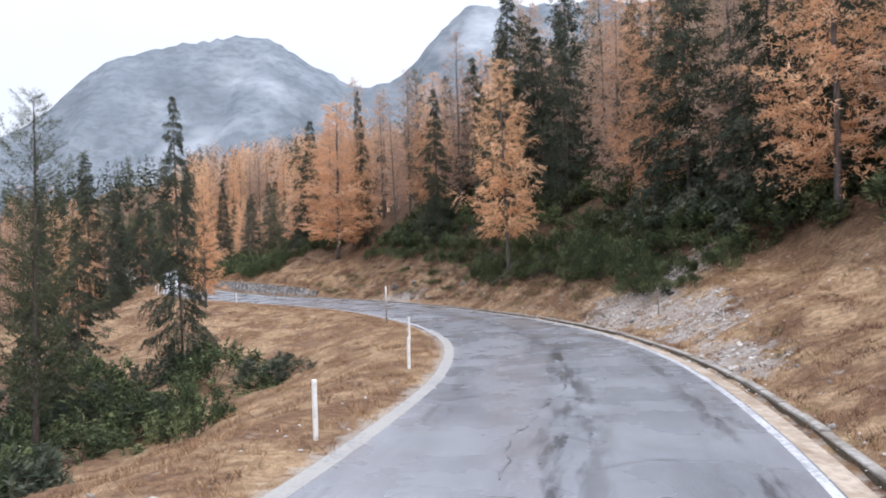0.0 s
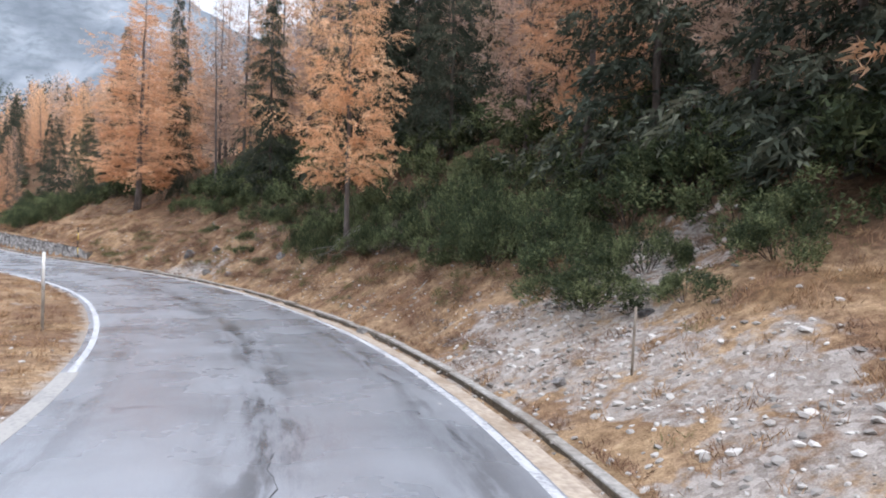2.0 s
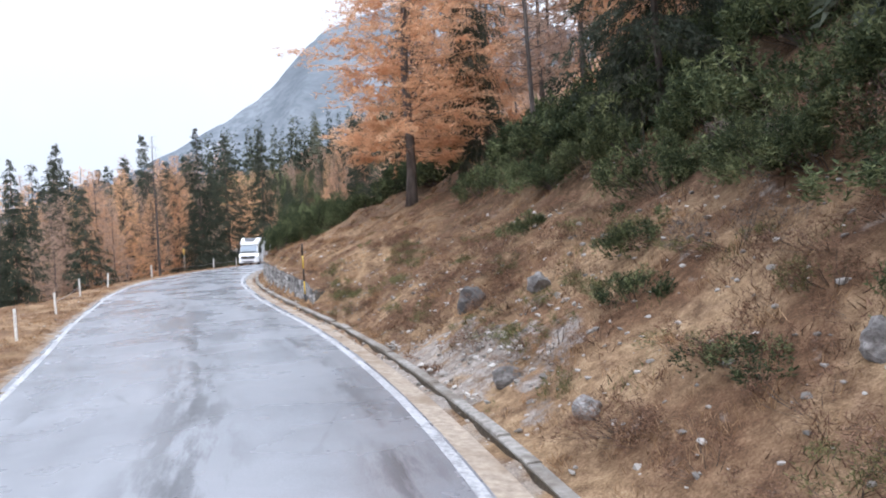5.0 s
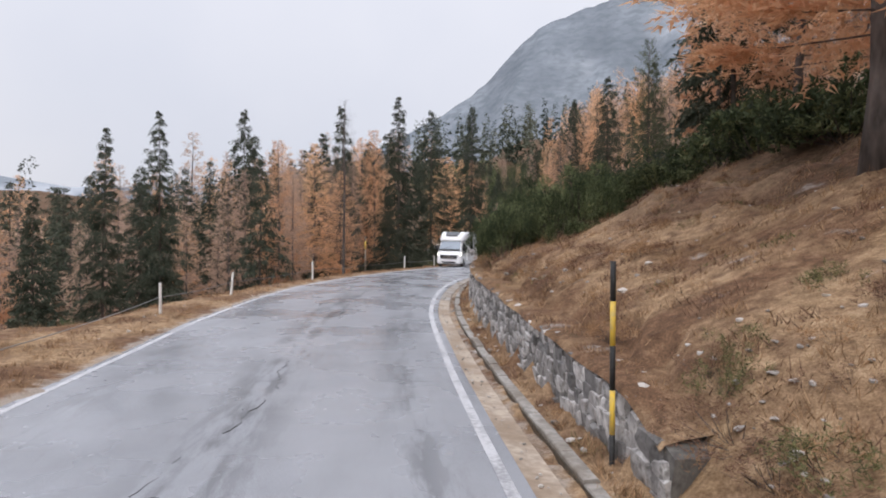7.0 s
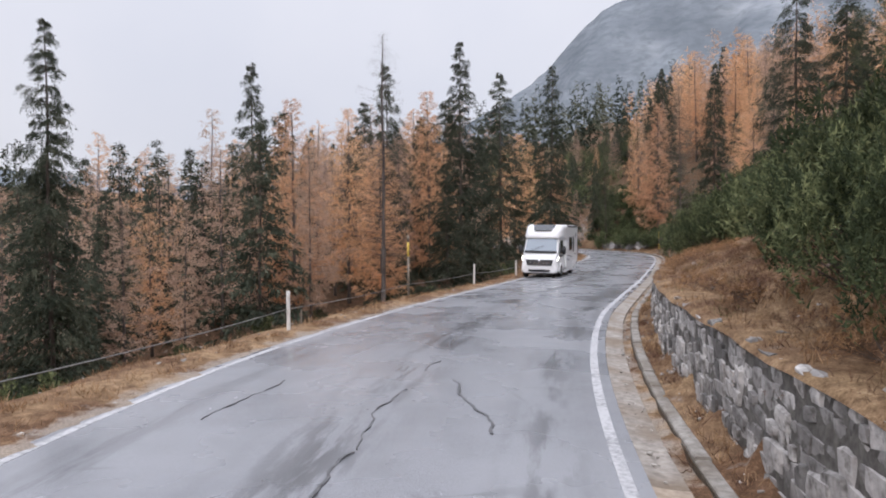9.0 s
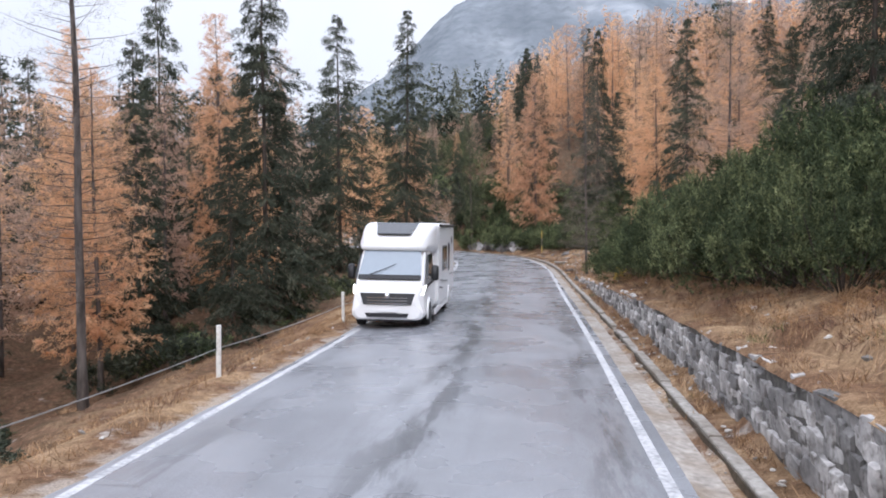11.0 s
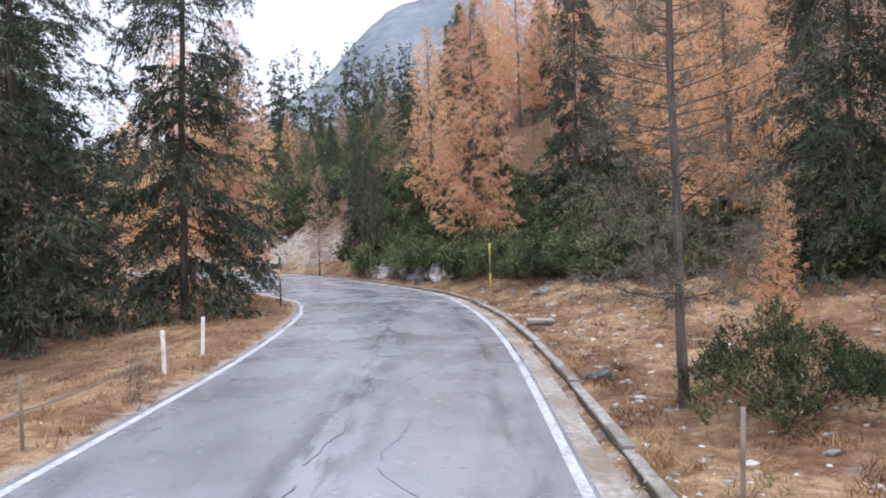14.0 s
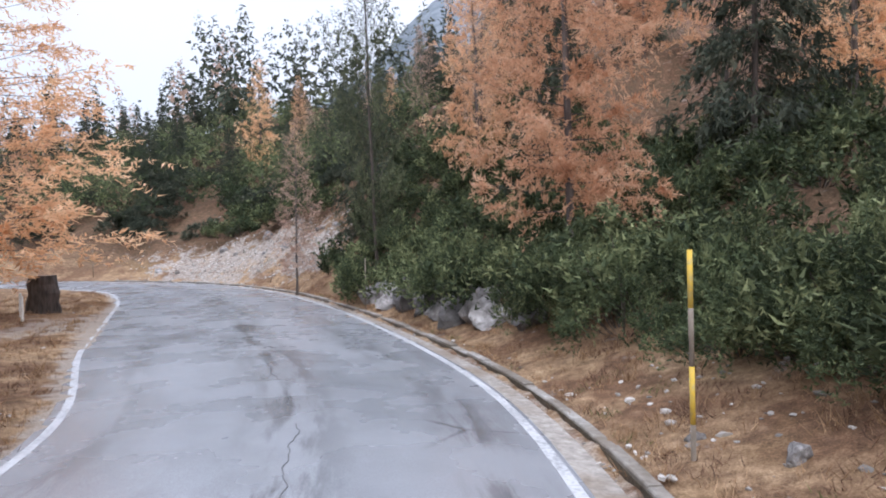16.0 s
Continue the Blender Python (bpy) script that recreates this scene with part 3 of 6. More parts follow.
# Tar seams and cracks: (metres along the road, metres right of its middle).
SEAMS = (
    (0.028, (126, -0.3), (128, -0.25), (133.5, -0.1), (137, -0.12), (142, -0.15), (146, 0.05), (150, 0.3), (157, 0.05), (163.7, 0.14), (169.5, 0.2), (173.6, 0.04), (176, -0.01), (179.7, -0.16), (181.5, -0.6)),
    (0.02, (8.5, -0.6), (11, -0.7), (15.3, 0.0), (19.8, 0.4), (24, 0.25), (29.2, 0.3), (34.8, 0.4)), (0.022, (146.6, 1.5), (147.6, 0.9), (149.2, 1.2), (150.7, 1.05)), (0.03, (85, 0.7), (88, 0.6), (96, 0.4), (100, 0.57), (103, 0.2)),
    (0.05, (95.4, 1.95), (96.2, 1.9), (97.0, 1.4), (98.2, 1.05)), (0.025, (95.6, -1.85), (98.8, -1.6)), (0.03, (73.9, -0.3), (77.7, 0.38), (84, 0.1), (92.5, -0.46)), (0.02, (40, -1.1), (46, -0.7), (53, -0.9)),
)
seam_rnd = random.Random(8)
for w, *points in SEAMS:
    points = sorted(points)
    at, off = [p[0] for p in points], [p[1] for p in points]
    drift = np.random.RandomState(int(at[0] * 7)).uniform(0, 6.28, 3)

    def path(s):
        return float(np.interp(s, at, off)) + 0.05 * math.sin(2.3 * s + drift[0]) + 0.03 * math.sin(6.1 * s + drift[1]) + 0.015 * math.sin(15.0 * s + drift[2])

    s = at[0]
    while s < at[-1] - 0.5:  # broken stretches
        end = min(at[-1], s + seam_rnd.uniform(0.8, 3.2))
        k = w * seam_rnd.uniform(0.25, 0.6)
        me = ribbon("tar_seam", s, end, [("m", -k, 0.004), ("m", k, 0.004), ("m", k, -0.02), ("m", -k, -0.02)], M_TAR, 0.12, path)
        tagged(new("tar_seam", me), "thin dark crack sealed with tar in the asphalt", "tar seam", kind="structure")
        s = end + seam_rnd.uniform(0.1, 1.6)

# ---- plants ----
def unit(v):
    return v / np.maximum(np.linalg.norm(v, axis=-1, keepdims=True), 1e-9)


def leaves_along(p, d, length, width, rng):
    """Slim pointed leaves from p along d."""
    side = unit(np.cross(d, rng.normal(size=d.shape)))
    w = side * width[:, None]
    return np.stack([p - w, p + w, p + d * length[:, None]], 1)


def tree_shape(seed, height, radius, low, habit, boughs, twigs, per, leaf, wide):
    """Limb quads and leaves of a conifer: boughs carry fans of twigs, twigs carry needles. habit: spruce, larch, pine or bare."""
    rng = np.random.RandomState(seed)
    u = (np.arange(boughs) + rng.uniform(0, 1, boughs)) / boughs
    if habit == "spruce":  # boughs stand in tiers
        tiers = max(9, boughs // 8)
        u = (np.floor(u * tiers) + 0.5 + rng.normal(0, 0.30, boughs)) / tiers
        u = np.clip(u, 0.0, 0.99)
    u = low + (1 - low) * u**0.95
    az = np.arange(boughs) * 2.39996 + rng.normal(0, 0.5, boughs)
    v = (u - low) / (1 - low)
    if habit == "pine":
        reach = radius * np.clip(1.2 * np.sqrt(np.clip(1 - v, 0, 1)) * (0.5 + 0.5 * np.clip(v * 4, 0, 1)), 0.14, 1)
    elif habit == "spruce":
        reach = radius * (0.03 + 0.97 * (1 - v) ** 0.88) * (0.72 + 0.28 * np.clip(v * 6, 0, 1))
    else:
        reach = radius * (0.07 + 0.93 * (1 - v) ** 0.66) * (0.62 + 0.38 * np.clip(v * 4, 0, 1))
    clump = 1 + 0.20 * np.sin(az * 3 + v * 17 + seed) + 0.14 * np.sin(v * 41 + seed)
    reach = reach * rng.uniform(0.55, 1.2, boughs) * clump
    out = np.stack([np.cos(az), np.sin(az), np.zeros(boughs)], 1)
    rise = {"spruce": 0.14 - 0.50 * (1 - v), "larch": -0.10 + 0.45 * v, "pine": 0.35 + 0.2 * v, "bare": 0.0 + 0.35 * v}[habit] + rng.normal(0, 0.07, boughs)
    sag = {"spruce": 0.16, "larch": -0.06, "pine": -0.22, "bare": 0.05}[habit]
    root = np.stack([rng.normal(0, 0.02, boughs), rng.normal(0, 0.02, boughs), u * height], 1)

    def along(i, t):
        r = reach[i] * t
        p = root[i] + out[i] * r[:, None]
        p[:, 2] += rise[i] * r - sag * r * t + 0.12 * reach[i] * t**3
        return p

    # twigs: where they leave the bough, which way and how far they go
    i = np.repeat(np.arange(boughs), twigs)
    n = len(i)
    t = 0.12 + 0.88 * rng.uniform(0, 1, n) ** 0.8
    side = np.stack([-out[i, 1], out[i, 0], np.zeros(n)], 1) * rng.choice([-1, 1], n)[:, None]
    hang = {"spruce": (-0.30, 0.20), "larch": (0.0, 0.38), "pine": (0.45, 0.35), "bare": (0.0, 0.3)}[habit]
    way = unit(out[i] * rng.uniform(0.35, 1.0, n)[:, None] + side * rng.uniform(0.2, 1.0, n)[:, None] + np.stack([np.zeros(n), np.zeros(n), rng.normal(*hang, n)], 1))
    span = reach[i] * (0.16 + 0.46 * (1.02 - t)) * rng.uniform(0.6, 1.15, n) + 0.012 * height
    start = along(i, t)
    start[:, 2] += rng.normal(0, 0.012, n) * height / 12
    droop = {"spruce": 0.40, "larch": 0.22, "pine": -0.2, "bare": 0.2}[habit]
    # needles along each twig
    j = np.repeat(np.arange(n), per)
    w = rng.uniform(0, 1, len(j))
    p = start[j] + way[j] * (span[j] * w)[:, None] + rng.normal(0, 0.16 * leaf, (len(j), 3))
    p[:, 2] -= droop * span[j] * w**2
    d = unit(way[j] * rng.uniform(0.25, 1.0, len(j))[:, None] + rng.normal(0, {"spruce": 0.34, "larch": 0.62, "pine": 0.5, "bare": 0.55}[habit], (len(j), 3)) + np.array([0, 0, -0.25 if habit == "spruce" else 0.05]))
    size = leaf * rng.uniform(0.5, 1.25, len(j)) * (0.28 + 0.72 * (1 - v[i[j]]))
    leaves = leaves_along(p, d, size, size * wide, rng)
    k = np.arange(boughs)
    a, b, c = along(k, np.zeros(boughs)), along(k, np.full(boughs, 0.55)), along(k, np.full(boughs, 0.95))
    thick = (0.005 + 0.010 * (1 - v)) * (height / 12)
    limbs = []
    for x in (np.stack([-out[:, 1], out[:, 0], np.zeros(boughs)], 1), np.tile([0.0, 0.0, 1.0], (boughs, 1)))[: 1 if per < 6 else 2]:
        x = x * thick[:, None]
        limbs += [np.stack([a + x, b + x * 0.6, b - x * 0.6, a - x], 1), np.stack([b + x * 0.6, c + x * 0.2, c - x * 0.2, b - x * 0.6], 1)]
    tone = np.clip(0.55 * rng.uniform(0, 1, n)[j] + 0.45 * rng.uniform(0, 1, boughs)[i[j]], 0, 1)
    return leaves, np.concatenate(limbs), tone


def tree_trunk(name, height, girth, bark, seed, limbs):
    rng = random.Random(seed)
    n = 9
    pts = [(rng.uniform(-0.04, 0.04) * (i > 0), rng.uniform(-0.04, 0.04) * (i > 0), -0.5 + (height + 0.45) * i / (n - 1)) for i in range(n)]
    rad = [girth * (1.45 if i == 0 else 1.0) * (1 - 0.97 * i / (n - 1)) ** 0.8 + 0.008 for i in range(n)]
    arms = limbs.reshape(-1, 3), np.arange(4 * len(limbs)).reshape(-1, 4)
    return mesh_data(name, *join(tube(pts, rad, 9), arms), bark, True)


KINDS = {
    # leaves, bark, label, habit
    "spruce": (M_SPRUCE, M_BARK_S, "dark green spruce tree with drooping boughs", "spruce"),
    "larch": (M_LARCH, M_BARK_L, "golden orange larch tree in autumn needles", "larch"),
    "faded_larch": (M_FADED, M_BARK_L, "thin russet larch tree losing its needles", "larch"),
    "clear_larch": (M_LARCH, M_BARK_L, "golden orange larch tree with a long bare trunk", "larch"),
    "pine": (M_PINE, M_BARK_S, "dense green stone pine tree", "pine"),
    "bare_larch": (M_TWIG, M_BARK_L, "leafless grey larch tree with thin twigs", "bare"),
    "grey_larch": (M_DULL, M_BARK_L, "old larch tree with dense grey-brown twigs", "bare"),
}
STOCK = {}


def stock_tree(kind, fine, variant):
    """Meshes of one tree, 12 m high, built once: trunk, limbs, crown."""
    key = (kind, fine, variant)
    if key not in STOCK:
        leaf_mat, bark, _, habit = KINDS[kind]
        seed = 11 + 7 * variant + 131 * list(KINDS).index(kind) + 1000 * fine
        radius = {"spruce": 2.7, "larch": 2.6, "clear_larch": 2.8, "faded_larch": 2.2, "pine": 2.2, "bare_larch": 1.9, "grey_larch": 2.2}[kind] * (0.88, 1.0, 1.16)[variant % 3]
        low = {"spruce": 0.05, "larch": 0.12, "clear_larch": 0.20, "faded_larch": 0.14, "pine": 0.08, "bare_larch": 0.2, "grey_larch": 0.10}[kind]
        boughs, twigs, per, leaf, wide = {
            "spruce": ((90, 6, 4, 0.60, 0.23), (125, 9, 8, 0.40, 0.21), (160, 12, 13, 0.27, 0.18), (190, 15, 24, 0.16, 0.17)),
            "larch": ((70, 7, 6, 0.44, 0.21), (100, 9, 11, 0.29, 0.17), (125, 12, 17, 0.19, 0.15), (150, 15, 32, 0.14, 0.13)),
            "clear_larch": ((70, 7, 6, 0.44, 0.21), (100, 9, 11, 0.29, 0.17), (125, 12, 17, 0.19, 0.14), (135, 15, 32, 0.14, 0.13)),
            "faded_larch": ((70, 6, 6, 0.40, 0.18), (95, 9, 9, 0.27, 0.15), (120, 12, 14, 0.18, 0.13), (140, 15, 22, 0.13, 0.10)),
            "pine": ((70, 7, 5, 0.46, 0.17), (85, 9, 10, 0.34, 0.13), (110, 11, 16, 0.24, 0.12), (130, 13, 22, 0.18, 0.11)),
            "bare_larch": ((40, 4, 3, 0.45, 0.03), (60, 6, 4, 0.40, 0.022), (90, 8, 5, 0.36, 0.018), (120, 10, 7, 0.30, 0.014)),
            "grey_larch": ((60, 6, 5, 0.40, 0.09), (80, 8, 8, 0.34, 0.08), (110, 11, 12, 0.28, 0.07), (190, 15, 24, 0.15, 0.045)),
        }[kind][fine]
        leaves, limbs, tone = tree_shape(seed, 12.0, radius, low, habit, boughs, twigs, per, leaf, wide)
        STOCK[key] = (tree_trunk("trunk", 12.0, 0.098, bark, seed, limbs), quads_data("crown", leaves, leaf_mat, tone))
    return STOCK[key]


def plant_tree(kind, x, y, height, fine=1, wide=1.0, group="", label="", sink=0.0, girth=1.0):
    rng = random.Random(int(x * 131 + y * 17) + 5)
    trunk, crown = stock_tree(kind, fine, rng.randrange(3))
    ob = new(kind + "_tree")
    k = height / 12.0
    ob.matrix_basis = Matrix.LocRotScale((x, y, float(land_z(x, y)[0]) - sink), Euler((rng.uniform(-0.025, 0.025), rng.uniform(-0.025, 0.025), rng.uniform(0, 6.28))), (k * wide, k * wide, k))
    for name, me in (("trunk", trunk), ("crown", crown)):
        child(name, me, ob, "", Matrix.Diagonal((girth, girth, 1.0, 1.0)) if name == "trunk" and girth != 1.0 else None)
    return tagged(ob, label or KINDS[kind][2] + " on the slope", "tree", group or kind.replace("_", " ") + " trees")


def bush_shape(seed, lumps, shoots, per, leaf, wide):
    """Stems and leaves of a bush of radius and height 1: rounded lumps set with shoots, each a brush of needles."""
    rng = np.random.RandomState(seed)
    az, r = rng.uniform(0, 2 * math.pi, lumps), 0.92 * np.sqrt((np.arange(lumps) + rng.uniform(0, 1, lumps)) / lumps)
    lobes = 1 + 0.20 * np.sin(az * 3 + seed) + 0.12 * np.sin(az * 7 + 2 * seed)
    dome = np.sqrt(np.clip(1 - r**2, 0.03, 1)) * (0.80 + 0.18 * np.sin(5 * az + 9 * r + seed)) * rng.uniform(0.62, 1.05, lumps)
    low = rng.uniform(0, 1, lumps) < 0.28  # a skirt of low lumps hides the stems
    r, dome = np.where(low, 0.68 + 0.3 * r, r), np.where(low, 0.14 + 0.3 * rng.uniform(0, 1, lumps), dome)
    mid = np.stack([np.cos(az) * r * lobes, np.sin(az) * r * lobes, dome * 0.86], 1)
    lead = unit(np.stack([np.cos(az) * r, np.sin(az) * r, np.full(lumps, 0.75)], 1))
    ball = rng.uniform(0.16, 0.30, lumps)
    j = np.repeat(np.arange(lumps), shoots)
    face = unit(rng.normal(0, 1, (len(j), 3)) + lead[j] * 0.8)
    q = mid[j] + face * (ball[j] * rng.uniform(0.55, 1.0, len(j)))[:, None]
    up = unit(face * 0.55 + lead[j] * 0.4 + np.array([0, 0, 0.55]) + rng.normal(0, 0.16, (len(j), 3)))
    i = np.repeat(np.arange(len(j)), per)
    p = q[i] + up[i] * (leaf * rng.uniform(-0.6, 1.3, len(i)))[:, None]
    d = unit(up[i] * rng.uniform(0.1, 0.8, len(i))[:, None] + rng.normal(0, 0.55, (len(i), 3)) * np.array([1.25, 1.25, 0.8]))
    size = leaf * rng.uniform(0.6, 1.2, len(i))
    leaves = leaves_along(p, d, size, size * wide, rng)
    base, bend = mid * np.array([0.2, 0.2, 0.0]), mid * np.array([0.7, 0.7, 0.5])
    stems = []
    for w in (np.array([0.009, 0, 0.0]), np.array([0, 0.009, 0.0])):
        stems += [np.stack([base + w, bend + w, bend - w, base - w], 1), np.stack([bend + w, mid + w * 0.4, mid - w * 0.4, bend - w], 1)]
    tone = 0.5 * rng.uniform(0, 1, lumps)[j[i]] + 0.5 * rng.uniform(0, 1, len(j))[i]
    return leaves, np.concatenate(stems), tone


BUSHES = {}


def plant_bush(x, y, radius, tall, fine=1, kind="dwarf_pine", label=""):
    rng = random.Random(int(x * 97 + y * 31) + 3)
    key = (kind, fine, rng.randrange(3))
    if key not in BUSHES:
        size = ((24, 24, 6, 0.115, 0.20), (30, 34, 6, 0.084, 0.19), (38, 52, 7, 0.060, 0.17), (46, 70, 8, 0.046, 0.16))[fine - 1]
        if kind in ("heath_shrub", "bare_shrub", "rusty_grass"):
            size = ((20, 13, 4, 0.13, 0.06), (26, 16, 4, 0.115, 0.055), (34, 22, 4, 0.10, 0.05))[fine - 1]
        if kind == "green_herb":
            size = (20, 16, 4, 0.15, 0.08)
        if kind == "yellow_sapling":
            size = (14, 6, 3, 0.16, 0.24)
        leaves, stems, tone = bush_shape(21 + key[2] + 40 * fine + len(kind), *size)
        mat = {"dwarf_pine": M_MUGO, "young_spruce": M_SPRUCE, "heath_shrub": M_HEATH, "bare_shrub": M_TWIG, "green_herb": M_HERB, "rusty_grass": M_RUST, "yellow_sapling": M_YELLOW_LEAF}[kind]
        BUSHES[key] = (quads_data("wood", stems, M_BARK_S), quads_data("foliage", leaves, mat, tone))
    stems, leaves = BUSHES[key]
    ob = new(kind + "_bush")
    z = float(land_z(x, y)[0])
    ob.matrix_basis = Matrix.LocRotScale((x, y, z - 0.12), Euler((rng.uniform(-0.1, 0.1), rng.uniform(-0.1, 0.1), rng.uniform(0, 6.28))), (radius, radius, tall))
    child("wood", stems, ob)
    child("foliage", leaves, ob)
    text = {"dwarf_pine": "dense green dwarf pine bush on the bank", "young_spruce": "small dark spruce bush below the road",
            "heath_shrub": "low rusty brown heath shrub in dry grass", "bare_shrub": "leafless grey-brown twiggy shrub on the bank",
            "green_herb": "low olive green clump in dry grass", "rusty_grass": "drooping rusty orange grass clump on the bank",
            "yellow_sapling": "small sapling with bright yellow leaves above the wall"}[kind]
    return tagged(ob, label or text, "bush", kind.replace("_", " ") + " bushes")

# ---- the trees that stand out, kind, x, y, height, width ----
TREES = (
    # above the first bends
    ("clear_larch", 14.05, 48.0, 15.5, 0.95), ("spruce", 6.6, 80.5, 18.0, 0.42), ("larch", 3.4, 79.0, 17.5, 1.6), ("larch", 21.5, 40.5, 16.5, 0.95),
    ("bare_larch", 9.2, 72.8, 15.0, 0.8), ("spruce", 12.5, 66.0, 15.0, 0.8), ("spruce", 17.0, 57.5, 22.0, 0.85), ("spruce", 20.5, 52.5, 16.0, 0.8),
    ("spruce", 18.2, 61.0, 17.0, 0.8), ("faded_larch", 11.5, 78.0, 18.0, 0.9), ("faded_larch", 15.5, 70.0, 19.0, 0.9), ("faded_larch", 21.0, 64.0, 19.0, 0.9),
    ("faded_larch", 25.0, 55.0, 19.0, 0.9), ("spruce", 27.0, 46.0, 18.0, 0.9), ("faded_larch", 26.0, 38.0, 18.0, 0.9), ("spruce", 27.0, 31.0, 16.0, 0.9), ("spruce", 29.0, 22.0, 15.0, 0.9),
    # left of the first bends, below the road
    ("spruce", -5.7, 33.5, 13.0, 0.62), ("pine", -8.5, 24.0, 11.0, 1.0), ("spruce", -10.5, 30.0, 9.0, 0.9), ("larch", -14.5, 47.0, 9.0, 0.9), ("larch", -8.0, 58.0, 10.5, 0.9),
    ("spruce", -12.0, 40.0, 8.0, 1.0), ("faded_larch", -19.0, 52.0, 10.0, 0.9), ("spruce", -17.0, 60.0, 13.0, 0.9), ("larch", -24.0, 64.0, 11.0, 0.9),
    # left of the middle bends
    ("spruce", -31.8, 97.6, 13.5, 0.8), ("spruce", -32.6, 94.0, 12.5, 0.8), ("spruce", -45.1, 122.0, 19.0, 0.7), ("larch", -38.0, 118.0, 15.0, 1.0), ("larch", -41.0, 128.0, 15.5, 1.05),
    ("spruce", -42.7, 137.0, 21.0, 0.7), ("spruce", -32.8, 131.6, 19.5, 0.85), ("larch", -33.6, 121.5, 11.5, 1.0), ("bare_larch", -31.5, 118.5, 17.5, 1.0), ("larch", -37.5, 135.0, 17.0, 0.8),
    ("spruce", -34.2, 156.4, 21.0, 0.84), ("spruce", -39.3, 154.3, 21.0, 0.95), ("larch", -35.2, 161.5, 12.5, 0.8),
    ("spruce", -31.0, 126.0, 9.0, 1.1),
    # round the last bend
    ("larch", -26.1, 174.1, 17.5, 0.85), ("pine", -35.2, 183.0, 15.5, 0.62), ("larch", -45.6, 173.4, 16.0, 1.5), ("larch", -31.8, 189.0, 16.0, 0.8), ("spruce", -28.0, 184.0, 12.0, 0.75),
    ("larch", -14.0, 163.0, 14.0, 1.1), ("spruce", -12.0, 156.0, 17.0, 0.85), ("faded_larch", -8.0, 160.0, 17.0, 1.0), ("spruce", -20.3, 181.0, 20.0, 0.7), ("larch", -14.2, 171.0, 16.0, 0.85),
    ("larch", -60.0, 217.0, 12.0, 0.9), ("spruce", -38.5, 190.0, 11.0, 0.7), ("faded_larch", -41.0, 186.8, 9.0, 0.8),
    # right, above the wall
    ("spruce", -9.0, 122.0, 13.0, 0.85), ("spruce", -6.5, 131.0, 15.0, 0.85), ("faded_larch", -11.0, 138.0, 13.0, 0.9), ("larch", -15.8, 149.2, 3.4, 0.8), ("pine", -5.0, 115.0, 12.0, 0.9),
    ("larch", -9.5, 147.0, 13.0, 1.0), ("larch", -19.5, 200.0, 17.0, 1.0), ("larch", -26.0, 205.0, 18.0, 1.0),
)
for kind, x, y, height, wide in TREES:
    near = min((x - a) ** 2 + (y - b) ** 2 for a, b in LINE[(ALONG > 0) & (ALONG < 165), :2])
    plant_tree(kind, x, y, height, 3 if near < 18**2 else 2 if near < 60**2 else 1, wide)

plant_tree("grey_larch", -18.3, 144.4, 15.0, 3, 0.66, label="tall larch tree with dense dead grey twigs in the meadow", girth=0.9)
plant_bush(-17.0, 143.5, 1.25, 1.5, 4)

# ---- woods that fill the slopes behind them ----
taken = [(x, y) for _, x, y, _, _ in TREES] + [(-18.3, 144.4)]
wood_rnd = random.Random(12)


def fill_wood(box, count, mix, tall, gap, keep, slim=1.0, finer=0):
    """Plants trees at random in box where keep(s, d) allows it."""
    x0, x1, y0, y1 = box
    made = tries = 0
    while made < count and tries < count * 60:
        tries += 1
        x, y = wood_rnd.uniform(x0, x1), wood_rnd.uniform(y0, y1)
        s, d, _ = (float(v[0]) for v in on_road(x, y))
        if not keep(s, d, x, y) or any((x - a) ** 2 + (y - b) ** 2 < gap * gap for a, b in taken):
            continue
        taken.append((x, y))
        made += 1
        kind = wood_rnd.choices([m[0] for m in mix], [m[1] for m in mix])[0]
        plant_tree(kind, x, y, wood_rnd.uniform(*tall), 2 if abs(d) < 16 else max(finer, 1 if abs(d) < (25 if s < 165 else 32) else 0), slim * wood_rnd.uniform(0.85, 1.2))


MIXED = (("spruce", 5), ("larch", 3), ("faded_larch", 5), ("pine", 1))
fill_wood((16, 42, 16, 62), 26, (("spruce", 3), ("larch", 2), ("faded_larch", 4), ("pine", 1)), (11, 17), 3.0, lambda s, d, x, y: 12.5 < d < 26)
fill_wood((-2, 62, 18, 100), 95, MIXED, (13, 20), 3.2, lambda s, d, x, y: d > 15)
fill_wood((-18, 40, 96, 168), 70, (("spruce", 2), ("larch", 5), ("faded_larch", 5)), (11, 18), 3.4, lambda s, d, x, y: d > (13 if s < 138 else 22))
fill_wood((-38, 30, 168, 245), 80, MIXED, (10, 16), 3.4, lambda s, d, x, y: d > 15, 0.95, 2)
fill_wood((-110, -36, 190, 245), 70, (("spruce", 7), ("larch", 1), ("faded_larch", 1)), (5, 8.8), 3.4, lambda s, d, x, y: d > 15 and y > 206, 0.95, 2)
fill_wood((-75, -22, 112, 140), 62, (("spruce", 9), ("larch", 3), ("faded_larch", 6)), (10.5, 14.0), 3.2, lambda s, d, x, y: d < -15)
fill_wood((-75, -22, 140, 176), 66, (("spruce", 8), ("larch", 3), ("faded_larch", 7)), (13, 19), 3.2, lambda s, d, x, y: d < -15)
fill_wood((-75, -30, 84, 114), 50, (("spruce", 5), ("larch", 3), ("faded_larch", 8)), (7.5, 11.0), 3.0, lambda s, d, x, y: d < -17)
